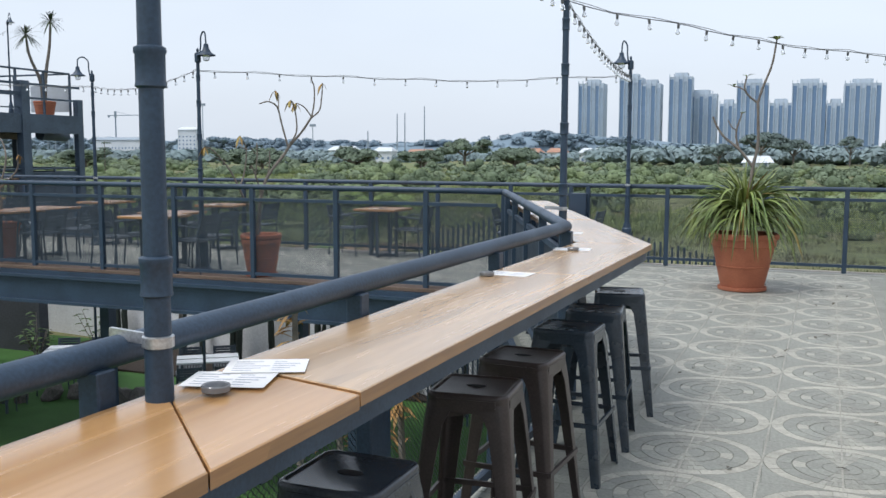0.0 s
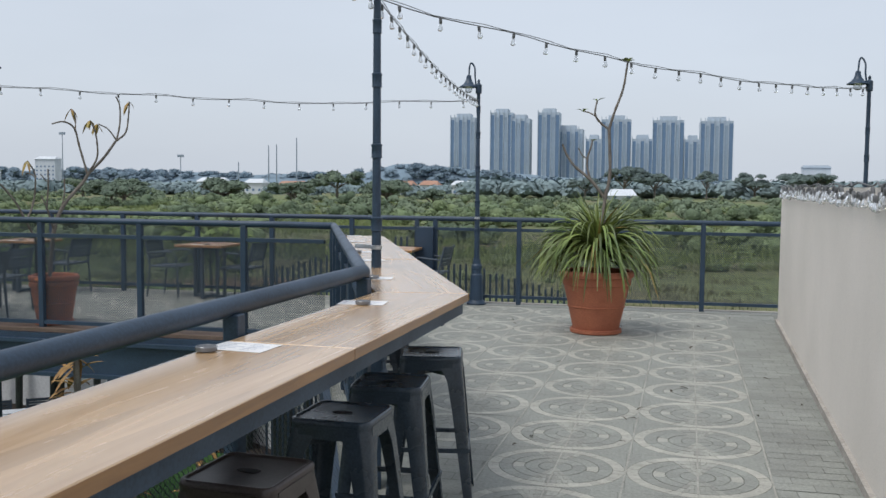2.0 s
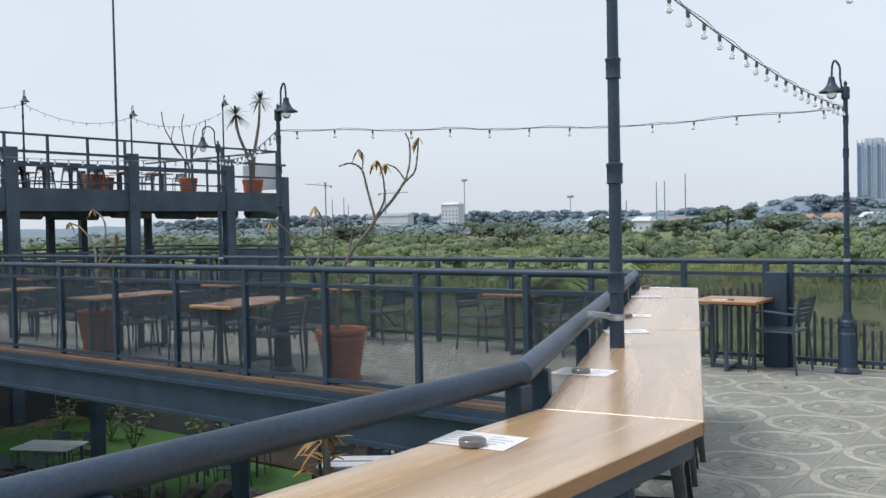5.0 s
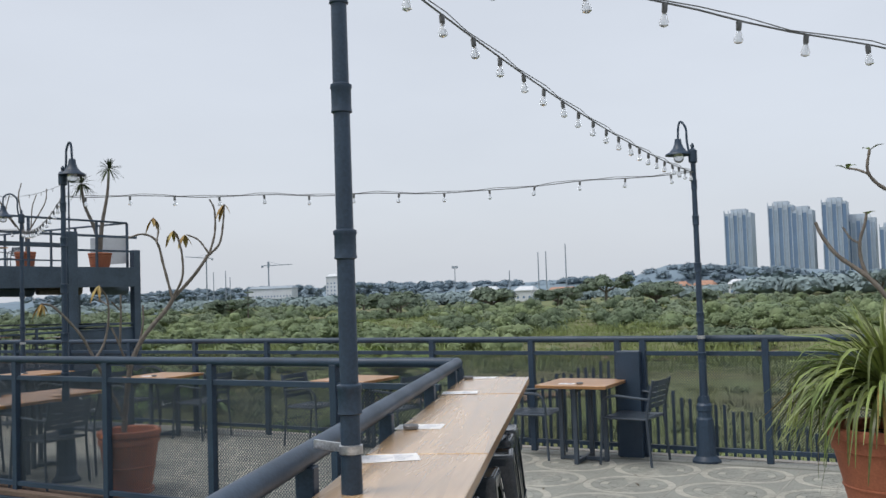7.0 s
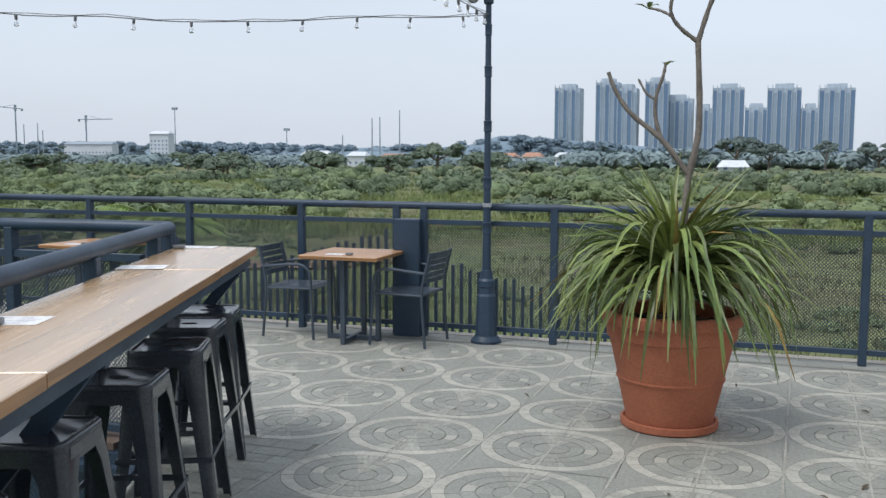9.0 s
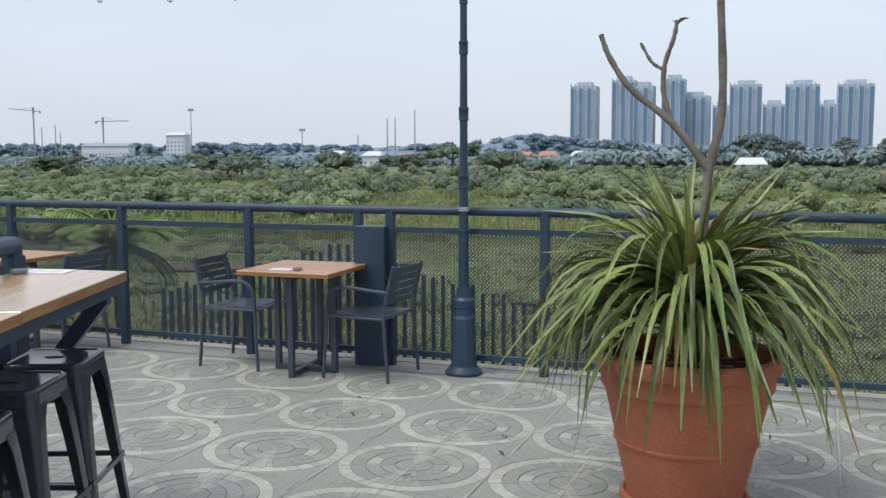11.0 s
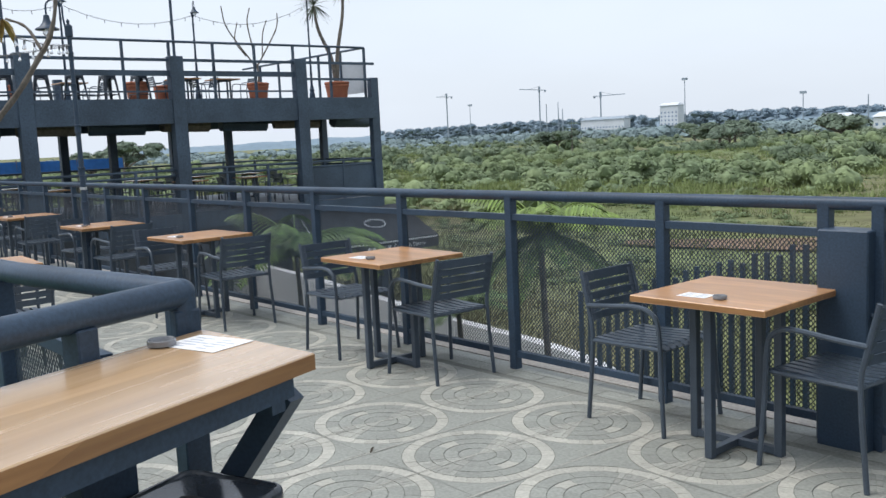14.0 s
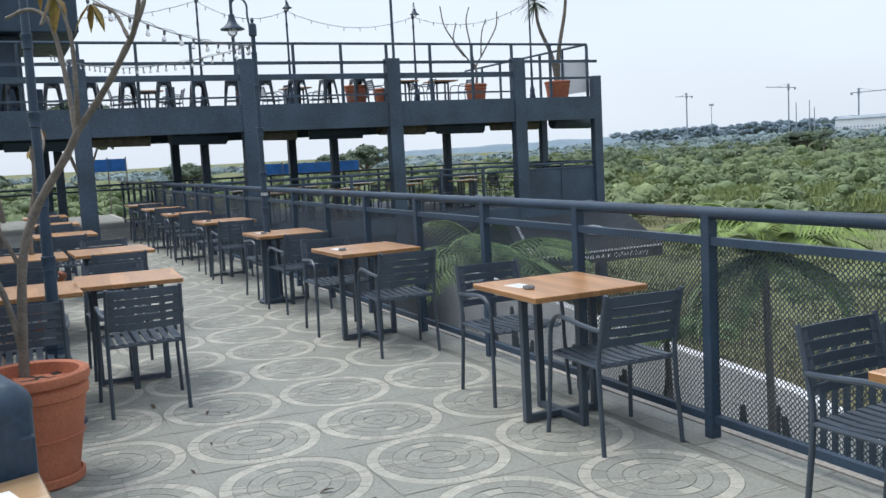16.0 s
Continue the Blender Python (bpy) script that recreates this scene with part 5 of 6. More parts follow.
CZ = COUNTER_Z + 0.001
for f_, s, d, rz in ((c1, 3.76, 0.34, 24), (c1, 3.91, 0.35, 16), (c1, 1.715, 0.355, -6), (c1, 0.52, 0.37, 6), (c2, 0.775, 0.41, 8), (c2, 2.04, 0.35, 36), (c2, 2.80, 0.37, 20), (c2, 4.15, 0.36, 25), (c2, 5.065, 0.318, 17)):
    p = f_(s, d)
    card = menu(p.x, p.y, CZ + (0.003 if s == 3.76 else 0.004 if f_ is c2 and s > 4.08 else 0.002 if f_ is c2 and s > 2.12 else 0), rz)
    if s > 5:
        card.scale = (0.88, 0.88, 1)
for f_, s, d in ((c1, 4.02, 0.31), (c1, 1.82, 0.43), (c1, 0.575, 0.35), (c2, 0.745, 0.42), (c2, 2.74, 0.40), (c2, 5.01, 0.41)):
    p = f_(s, d)
    ashtray(p.x, p.y, CZ + (0.004 if f_ is c2 and s > 4.08 else 0.002 if f_ is c2 and s > 2.12 else 0))
for x, y, r in TABLES[:6]:
    menu(x - 0.08, y - 0.20, 0.758, 4, "white menu card lying on the cafe table").scale = (0.7, 0.7, 1)
    ashtray(x + 0.06, y - 0.22, 0.758, 0.032)


# ---- two-storey steel pavilion ----
PX, PY0, PY1, PDEP = -20.9, -5.2, 11.68, 7.5
pav = thing("pavilion", (PX, 0, 0), 0, "two-storey open pavilion of dark steel with a roof deck", "building")
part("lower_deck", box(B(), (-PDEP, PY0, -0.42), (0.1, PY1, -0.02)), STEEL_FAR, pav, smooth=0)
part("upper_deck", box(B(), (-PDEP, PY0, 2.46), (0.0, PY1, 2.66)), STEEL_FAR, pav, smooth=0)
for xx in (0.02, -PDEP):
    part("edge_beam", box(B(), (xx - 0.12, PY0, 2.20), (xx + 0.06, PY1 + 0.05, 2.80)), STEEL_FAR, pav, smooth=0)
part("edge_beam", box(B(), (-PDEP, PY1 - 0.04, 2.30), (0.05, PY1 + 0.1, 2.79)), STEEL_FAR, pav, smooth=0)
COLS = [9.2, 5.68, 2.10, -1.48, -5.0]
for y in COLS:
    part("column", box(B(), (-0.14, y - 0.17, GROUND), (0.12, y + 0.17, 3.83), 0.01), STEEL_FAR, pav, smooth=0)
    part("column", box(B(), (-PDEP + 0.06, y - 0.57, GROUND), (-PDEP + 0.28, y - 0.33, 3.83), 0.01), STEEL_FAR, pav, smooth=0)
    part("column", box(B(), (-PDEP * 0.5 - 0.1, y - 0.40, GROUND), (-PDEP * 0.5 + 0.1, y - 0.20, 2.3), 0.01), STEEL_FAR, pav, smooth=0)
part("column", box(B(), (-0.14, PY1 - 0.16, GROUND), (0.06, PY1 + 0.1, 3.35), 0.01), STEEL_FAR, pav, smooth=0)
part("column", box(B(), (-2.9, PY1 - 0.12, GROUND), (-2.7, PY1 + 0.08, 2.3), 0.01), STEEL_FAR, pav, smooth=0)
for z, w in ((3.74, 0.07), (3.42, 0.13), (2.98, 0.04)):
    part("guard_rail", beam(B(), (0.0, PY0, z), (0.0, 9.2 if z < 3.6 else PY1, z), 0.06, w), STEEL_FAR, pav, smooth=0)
part("guard_rail", beam(B(), (0.0, 9.2, 3.30), (0.0, PY1, 3.30), 0.06, 0.06), STEEL_FAR, pav, smooth=0)
# taller rail set back on the roof deck
for z in (4.22,):
    part("roof_rail", tube(B(), [(-0.3, PY0, z), (-0.3, PY1 - 0.1, z)], 0.032, 8), STEEL_FAR, pav)
    part("roof_rail", tube(B(), [(-0.3, PY1 - 0.1, z), (-PDEP, PY1 - 0.1, z)], 0.032, 8), STEEL_FAR, pav)
k = 0
y = PY1 - 0.1
while y > PY0:
    part("rail_post", box(B(), (-0.33, y - 0.03, 2.66), (-0.27, y + 0.03, 4.20)), STEEL_FAR, pav, smooth=0)
    y -= 1.18
for xx in (-1.5, -2.7, -3.9, -5.1, -6.3):
    part("rail_post", box(B(), (xx - 0.03, PY1 - 0.13, 2.66), (xx + 0.03, PY1 - 0.07, 4.20)), STEEL_FAR, pav, smooth=0)
TINT = material("smoky_screen_panel", (0.42, 0.46, 0.50), 0.35, 0, 0.05, 1, 10)
part("screen_panel", box(B(), (-2.0, PY1 - 0.09, 2.95), (-0.35, PY1 - 0.08, 3.84)), TINT, pav, "pale smoky side screen", smooth=0)
for k in range(10):
    yy = PY0 + 0.5 + k * 1.72
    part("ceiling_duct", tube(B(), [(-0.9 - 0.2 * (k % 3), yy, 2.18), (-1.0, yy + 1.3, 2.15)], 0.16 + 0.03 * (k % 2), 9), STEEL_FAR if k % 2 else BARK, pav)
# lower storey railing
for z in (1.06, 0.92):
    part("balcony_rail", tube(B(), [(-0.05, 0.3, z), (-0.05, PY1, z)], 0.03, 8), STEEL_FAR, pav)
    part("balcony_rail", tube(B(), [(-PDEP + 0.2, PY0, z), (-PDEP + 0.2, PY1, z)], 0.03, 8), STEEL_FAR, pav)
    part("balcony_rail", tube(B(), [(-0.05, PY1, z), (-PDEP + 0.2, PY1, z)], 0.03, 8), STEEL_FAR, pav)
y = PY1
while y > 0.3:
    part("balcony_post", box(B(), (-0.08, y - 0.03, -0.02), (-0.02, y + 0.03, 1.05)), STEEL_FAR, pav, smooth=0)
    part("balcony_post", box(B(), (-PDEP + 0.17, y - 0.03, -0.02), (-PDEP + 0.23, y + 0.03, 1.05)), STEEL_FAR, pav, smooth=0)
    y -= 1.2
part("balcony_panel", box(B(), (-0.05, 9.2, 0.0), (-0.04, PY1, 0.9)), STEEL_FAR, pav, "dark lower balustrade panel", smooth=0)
part("lower_wall", box(B(), (-0.1, -16.0, GROUND), (0.0, 8.6, -0.42)), SLATE, pav, "dark wall under the deck", smooth=0)
# awning on the field corner
aw = thing("awning", (PX, 10.4, -0.55), 0, "black cafe awning with a white border on the pavilion", "awning")
bm = B()
for ya, yb in ((-1.9, 1.9),):
    vs = [bm.verts.new(v) for v in ((0.06, ya, 0.25), (0.06, yb, 0.25), (1.5, yb + 0.25, -0.62), (1.5, ya - 0.25, -0.62), (1.5, yb + 0.25, -0.95), (1.5, ya - 0.25, -0.95), (0.06, ya, -0.8), (0.06, yb, -0.8))]
    for q in ((0, 1, 2, 3), (3, 2, 4, 5), (1, 7, 4, 2), (0, 3, 5, 6)):
        bm.faces.new([vs[i] for i in q])
part("canopy", bm, SLATE, aw, "black canvas", smooth=0)
WHITE_PRINT = material("white_awning_print", (0.62, 0.66, 0.70), 0.7, 0, 0.05)
bm = B()
beam(bm, (1.515, -2.1, -0.66), (1.515, 2.1, -0.66), 0.01, 0.05)
for k in range(5):
    beam(bm, (1.515, -0.35 + 0.17 * k, -0.80), (1.515, -0.24 + 0.17 * k, -0.80), 0.01, 0.08)
tube(bm, [(0.80 + 0.16 * math.cos(a), 0.45 + 0.34 * math.sin(a), -0.185 - 0.605 * (0.16 * math.cos(a))) for a in [2 * math.pi * i / 16 for i in range(17)]], 0.025, 5)
beam(bm, (0.2, -1.6, 0.185), (1.5, -1.9, -0.60), 0.06, 0.02)
tagged(part("print", bm, WHITE_PRINT, aw, "white border, oval badge and bars of lettering", smooth=0), kind="stuff")
words = bpy.data.curves.new("lettering", "FONT")
words.body, words.size, words.extrude = "Coffee & Eatery", 0.17, 0.002
tmp = bpy.data.objects.new("lettering", words)
letters = bpy.data.meshes.new_from_object(tmp)
bpy.data.objects.remove(tmp)
letters.materials.clear()
letters.materials.append(WHITE_PRINT)
lt_ob = new("lettering", letters)
lt_ob.parent = aw
lt_ob.matrix_local = pose(1.515, 0.55, -0.86, 90, 0, 90)
# roof pots, palms and furniture
SHADE_POT = TERRA
for yy, xx, r in ((10.9, -0.75, 0.36), (5.1, -1.0, 0.30), (6.3, -2.2, 0.26), (8.6, -1.2, 0.30), (2.6, -2.0, 0.28)):
    q = pot(PX + xx, yy, r * 0.75, r, 0.62, "terracotta pot on the pavilion roof deck")
    q.location.z = 2.66


def tufted_palm(x, y, z, heads, label):
    t = thing("dragon_tree", (x, y, z), 0, label, "tree")
    for i, (bx, by, bz) in enumerate(heads):
        pts = smooth_path([(0, 0, 0), (bx * 0.2, by * 0.25, bz * 0.35), (bx * 0.9, by * 0.8, bz * 0.7), (bx, by, bz)], 4)
        part("trunk", tube(B(), pts, [0.07 - 0.035 * k / (len(pts) - 1) for k in range(len(pts))], 7), BARK, t)
        bm = B()
        for k in range(70):
            a, e = random.random() * 6.28, random.uniform(-0.9, 1.4)
            leaf_blade(bm, (bx, by, bz), (math.cos(a) * math.cos(e), math.sin(a) * math.cos(e), math.sin(e)), random.uniform(0.35, 0.6), 0.018)
        tagged(part("crown", bm, DRAGON, t, "spiky dark green tuft"), kind="stuff")
    return t


DRAGON = material("dragon_tree_leaf", (0.05, 0.075, 0.035), 0.6, 0, 0.2, 2, 20, island=0.3)
tufted_palm(PX - 0.75, 10.9, 3.2, [(0.0, 0.40, 2.75), (-0.2, -0.50, 2.22)], "two-stemmed dragon tree in a roof deck pot")
plumeria(PX - 1.2, 8.6, 3.1, [
    ([(0, 0, 0), (0, 0.05, 0.4), (0, 0.0, 0.7)], 0.05, 0.04),
    ([(0, 0, 0.6), (0, -0.5, 1.2), (0, -0.85, 1.7), (0, -0.95, 2.2)], 0.03, 0.02),
    ([(0, 0, 0.6), (0, -0.1, 1.2), (0, -0.2, 1.8), (0, -0.1, 2.2)], 0.03, 0.02),
    ([(0, 0, 0.6), (0, 0.4, 1.2), (0, 0.7, 1.7), (0, 0.75, 2.1)], 0.03, 0.02),
    ([(0, 0.2, 0.9), (0, 0.25, 1.5), (0, 0.4, 1.9)], 0.025, 0.018),
    ([(0, -0.3, 0.9), (0, -0.6, 1.3), (0, -0.5, 1.8)], 0.025, 0.018),
], [], "bare branching frangipani on the roof deck")
for yy, h in ((1.6, 2.9), (3.85, 2.7), (7.4, 2.6), (11.1, 3.3)):
    lamp_post(PX - 2.4, yy, 2.66, 1, "dark lamp post on the pavilion roof deck", True, h)
for yy, h in ((2.35, 6.5), (6.6, 6.5)):
    fl = thing("flagpole", (PX - 2.0, yy, 2.66), 0, "tall thin dark pole on the roof deck", "pole")
    part("pole", tube(B(), [(0, 0, 0), (0, 0, h)], [0.045, 0.03], 8), STEEL_FAR, fl)
festoon((PX - 2.4, 1.6, 5.5), (PX - 2.4, 3.85, 5.3), 0.3, 0.4, "festoon string above the roof deck")
festoon((PX - 2.4, 3.85, 5.3), (PX - 2.4, 7.4, 5.2), 0.35, 0.4, "festoon string above the roof deck")
festoon((PX - 2.4, 7.4, 5.2), (PX - 2.4, 11.1, 5.7), 0.4, 0.4, "festoon string above the roof deck")
festoon((PX - 2.4, -3.5, 5.4), (PX - 2.4, 1.6, 5.5), 0.4, 0.4, "festoon string above the roof deck")
# stools and tables up there and on the lower deck
random.seed(9)
for k in range(13):
    y = -3.5 + 0.78 * k
    if y < 5.2:
        copy_thing(black, pose(PX - 0.75 - random.uniform(0, 0.15), y, 2.66, 0, 0, random.uniform(-20, 20)))["label"] = "dark metal bar stool on the roof deck"
for x, y in ((-1.6, 6.6), (-1.7, 7.8), (-3.2, 4.2), (-3.4, 0.4)):
    copy_thing(table, pose(PX + x, y, 2.66, 0, 0, 3))["label"] = "square cafe table on the roof deck"
    copy_thing(chair, pose(PX + x, y - 0.62, 2.66, 0, 0, 0))
    copy_thing(chair, pose(PX + x, y + 0.62, 2.66, 0, 0, 180))
for k in range(6):
    y = 1.2 + 1.75 * k
    for x in (-1.3, -4.6):
        copy_thing(table, pose(PX + x, y, -0.02, 0, 0, 2))["label"] = "square cafe table on the lower deck"
        copy_thing(chair, pose(PX + x, y - 0.62, -0.02, 0, 0, random.uniform(-8, 8)))
        copy_thing(chair, pose(PX + x, y + 0.62, -0.02, 0, 0, 180 + random.uniform(-8, 8)))
kiosk = thing("roof_kiosk", (PX - 2.0, -4.2, 2.66), 0, "dark roof kiosk with an overhanging flat roof", "kiosk")
part("body", box(B(), (-3.5, -4.5, 0), (0.2, 1.75, 1.9), 0.02), STEEL, kiosk, smooth=0)
part("roof", box(B(), (-4.0, -5.0, 1.9), (0.8, 2.95, 3.6), 0.02), STEEL, kiosk, smooth=0)


# ---- court below ----
turf = B()
box(turf, (-20.0, -15.0, GROUND - 0.1), (0.2, 5.4, GROUND + 0.015))
tagged(part("turf", turf, TURF, None, smooth=0), "bright artificial turf in the lower court", "lawn", kind="structure")
bed = B()
box(bed, (-15.0, 2.7, GROUND), (0.1, 5.2, GROUND + 0.06))
tagged(part("planting_bed", bed, SOIL, None, smooth=0), "dark soil bed along the white garden wall", "soil", kind="structure")
WPTS = smooth_path([(-24, 6.9, 0), (-16, 5.8, 0), (-10.2, 4.7, 0), (-7.2, 4.22, 0), (-5.6, 3.6, 0), (-4.4, 2.8, 0), (-3.0, 2.15, 0), (0, 1.85, 0), (4, 1.85, 0)], 5)
bm = B()
for a, b in zip(WPTS, WPTS[1:]):
    beam(bm, (a.x, a.y, GROUND + 1.05), (b.x, b.y, GROUND + 1.05), 0.18, 2.1)
tagged(part("wall_north", bm, WHITE_WALL, None, smooth=0), "low curved white garden wall", "wall", kind="structure")
CACTUS = material("cactus_skin", (0.03, 0.042, 0.034), 0.7, 0, 0.25, 4, 30)
random.seed(12)
for k in range(34):
    i = random.randint(6, len(WPTS) - 6)
    a = WPTS[i].lerp(WPTS[i + 1], random.random())
    h = random.uniform(1.3, 2.25)
    bm = B()
    tube(bm, [(0, 0, 0), (random.uniform(-.05, .05), 0, h * 0.6), (random.uniform(-.12, .12), 0, h)], [0.07, 0.075, 0.03], 8)
    c = part("cactus", bm, CACTUS, None)
    c.matrix_world = pose(a.x, a.y - 0.3 - random.random() * 0.25, GROUND)
    tagged(c, "dark columnar cactus in front of the white garden wall", "cactus", "cacti along the wall")
STONE = material("rough_stone_bed", (0.16, 0.15, 0.14), 0.9, 0, 0.35, 2.5, 25, 0.6)
bed = B()
for k in range(26):
    x, y = -18.5 + k * 0.42, -1.2 + 0.35 * math.sin(k * 0.8) + 0.09 * k
    r = random.uniform(0.16, 0.30)
    bmesh.ops.create_icosphere(bed, subdivisions=1, radius=r, matrix=Matrix.LocRotScale((x, y, GROUND + r * 0.5), Euler((k, k * 2, k * 3)), (1.2, 0.9, 0.75)))
tagged(part("stone_border", bed, STONE, None, smooth=0), "rough stones edging the planting bed", "stones", kind="stuff")
SLAT_WHITE = material("white_table_slat", (0.70, 0.73, 0.76), 0.4, 0, 0.04, 5, 40)


def garden_table(x, y, rz):
    g = thing("garden_table", (x, y, GROUND + 0.02), rz, "white slatted garden table on the turf", "table", "garden tables")
    for k in range(2):
        part("slat", box(B(), (-0.6, -0.36 + 0.40 * k, 0.72), (0.6, -0.04 + 0.40 * k, 0.75)), SLAT_WHITE, g, smooth=0)
    for sx in (-0.5, 0.5):
        for sy in (-0.28, 0.28):
            part("leg", box(B(), (sx - 0.02, sy - 0.02, 0), (sx + 0.02, sy + 0.02, 0.72)), CHAIR_STEEL, g, smooth=0)
    for sx in (-0.35, 0.35):
        copy_thing(chair, pose(x, y, GROUND + 0.02, 0, 0, rz) @ pose(sx, -0.68, 0))["label"] = "dark metal armchair at a garden table"
        copy_thing(chair, pose(x, y, GROUND + 0.02, 0, 0, rz) @ pose(sx, 0.68, 0, 0, 0, 180))["label"] = "dark metal armchair at a garden table"


for x, y, r in ((-12.2, 1.5, 30), (-9.1, 1.7, 35), (-12.2, -1.2, 20), (-15.0, -0.5, 25), (-7.0, -3.6, 30), (-9.5, -5.2, 25)):
    garden_table(x, y, r)


# ---- garden and field edge plants ----
def fern(x, y, z, n, L, label, mat, seed, lift=(0.35, 1.1), low=None):
    """Feathery arching fronds on a slim stem."""
    g = random.Random(seed)
    f = thing("palm", (x, y, GROUND), 0, label, "palm tree")
    h = z - GROUND
    part("trunk", tube(B(), [(0, 0, 0), (0.05, 0.03, h * 0.5), (0, 0, h)], [0.05, 0.04, 0.03], 8), BARK, f)
    for k in range(n):
        a = 2 * math.pi * (k + g.random() * 0.5) / n
        e0 = g.uniform(*lift)
        if low and k % 3 == 1:
            e0 = g.uniform(-0.35, 0.35)
        d = Vector((math.cos(a), math.sin(a), 0))
        s = Vector((-math.sin(a), math.cos(a), 0))
        bm = B()
        p = Vector((0, 0, h))
        pts = []
        for i in range(13):
            t = i / 12
            e = e0 - 1.5 * t
            pts.append(p.copy())
            p = p + (d * math.cos(e) + Vector((0, 0, math.sin(e)))) * L / 12
        tube(bm, pts, [0.012 * (1 - 0.8 * i / 12) for i in range(13)], 4)
        for i in range(1, 26):
            q = pts[min(11, i // 2)].lerp(pts[min(12, i // 2 + 1)], (i % 2) * 0.5)
            w = L * 0.26 * math.sin(math.pi * (0.12 + 0.85 * i / 26))
            for sg in (-1, 1):
                leaf_blade(bm, q, s * sg + d * 0.55 - Vector((0, 0, 0.2)), w, 0.020 * L)
        part("frond", bm, low if low and k % 3 == 1 else mat, f)
    return f


PALM = material("palm_frond", (0.15, 0.23, 0.045), 0.5, 0, 0.2, 2, 20, second=(0.14, 0.20, 0.04), island=0.25)
PALM_MID = material("green_fern", (0.085, 0.165, 0.040), 0.5, 0, 0.2, 2, 20, second=(0.12, 0.19, 0.05), island=0.25)
PALM_DARK = material("shaded_fern", (0.125, 0.205, 0.066), 0.55, 0, 0.2, 2, 20, island=0.25)
fern(-5.85, 2.65, 0.50, 24, 0.95, "palm with yellow-green young fronds and dark old ones", PALM, 3, (0.7, 1.25), PALM_DARK)
fern(-10.3, 2.4, 0.08, 15, 1.40, "green feathery tree fern behind the railing", PALM_MID, 7)
fern(-7.6, 3.0, -0.55, 10, 0.8, "dark feathery palm below the railing", PALM_DARK, 8)
DRIED = material("dried_agave", (0.36, 0.22, 0.07), 0.7, 0, 0.25, 4, 30, second=(0.22, 0.10, 0.03), island=0.3)
for x, y, zt, s in ((-3.35, -5.0, 0.02, 1), (-2.0, -5.3, -0.45, 2), (-3.0, -4.7, -0.9, 3)):
    dr = thing("dried_shrub", (x, y, GROUND), 0, "tall dried yellow-brown plant in the court", "plant")
    part("stem", tube(B(), [(0, 0, 0), (0.06, 0, (zt - GROUND) * 0.5), (0, 0, zt - GROUND)], [0.05, 0.04, 0.03], 7), BARK, dr)
    bm = B()
    for k in range(46):
        a, e = random.random() * 6.28, random.uniform(-0.6, 1.0)
        leaf_blade(bm, (0, 0, zt - GROUND - random.random() ** 2 * 1.6), (math.cos(a) * math.cos(e), math.sin(a) * math.cos(e), math.sin(e)), random.uniform(0.18, 0.34), 0.028)
    tagged(part("leaves", bm, DRIED, dr, "curled dry leaves"), kind="stuff")

# bar fence beyond the railing
fence = thing("bar_fence", (0, 0, 0), 0, "dark steel bar fence stepping down below the railing", "fence")
x = -4.3
while x < 3.4:
    top = 0.12 + (x + 4.25) * 0.27 if x < -1.95 else 0.50 - (x + 1.6) * 0.24
    top += (0.09 if x < -1.95 else 0.02) + 0.03 * math.sin(x * 23)
    part("bar", box(B(), (x - 0.015, 1.485, GROUND), (x + 0.015, 1.515, top)), STEEL, fence, smooth=0)
    x += 0.094
part("fence_rail", beam(B(), (-4.3, 1.53, -0.55), (3.4, 1.53, -1.6), 0.03, 0.05), STEEL, fence, smooth=0)


# skirt of the parapet wall and a few fallen leaves
sk = B()
prism(sk, [(2.36 - 0.03, -14.9), (2.37, -14.9), (3.225, -0.89), (3.19, -0.89)], -0.012, 0.055)
tagged(part("baseboard", sk, CONCRETE, None, smooth=0), "pale plaster skirt along the parapet wall", "baseboard", kind="structure")
random.seed(21)
fl = B()
for k in range(60):
    if k % 3:
        x, y = random.uniform(0.9, 2.9), random.uniform(-10.5, -0.4)
    else:
        x, y = random.uniform(-8.0, 0.5), random.uniform(-2.9, -0.9)
    a = random.random() * 6.28
    leaf_blade(fl, (x, y, 0.012), (math.cos(a), math.sin(a), 0.12), random.uniform(0.03, 0.09), random.uniform(0.006, 0.014))
LITTER = material("fallen_leaf", (0.075, 0.055, 0.032), 0.8, 0, 0.3, 10, 60, island=0.5)
tagged(part("fallen_leaves", fl, LITTER, None), "small dry brown leaves scattered on the paving", "leaves", kind="stuff")


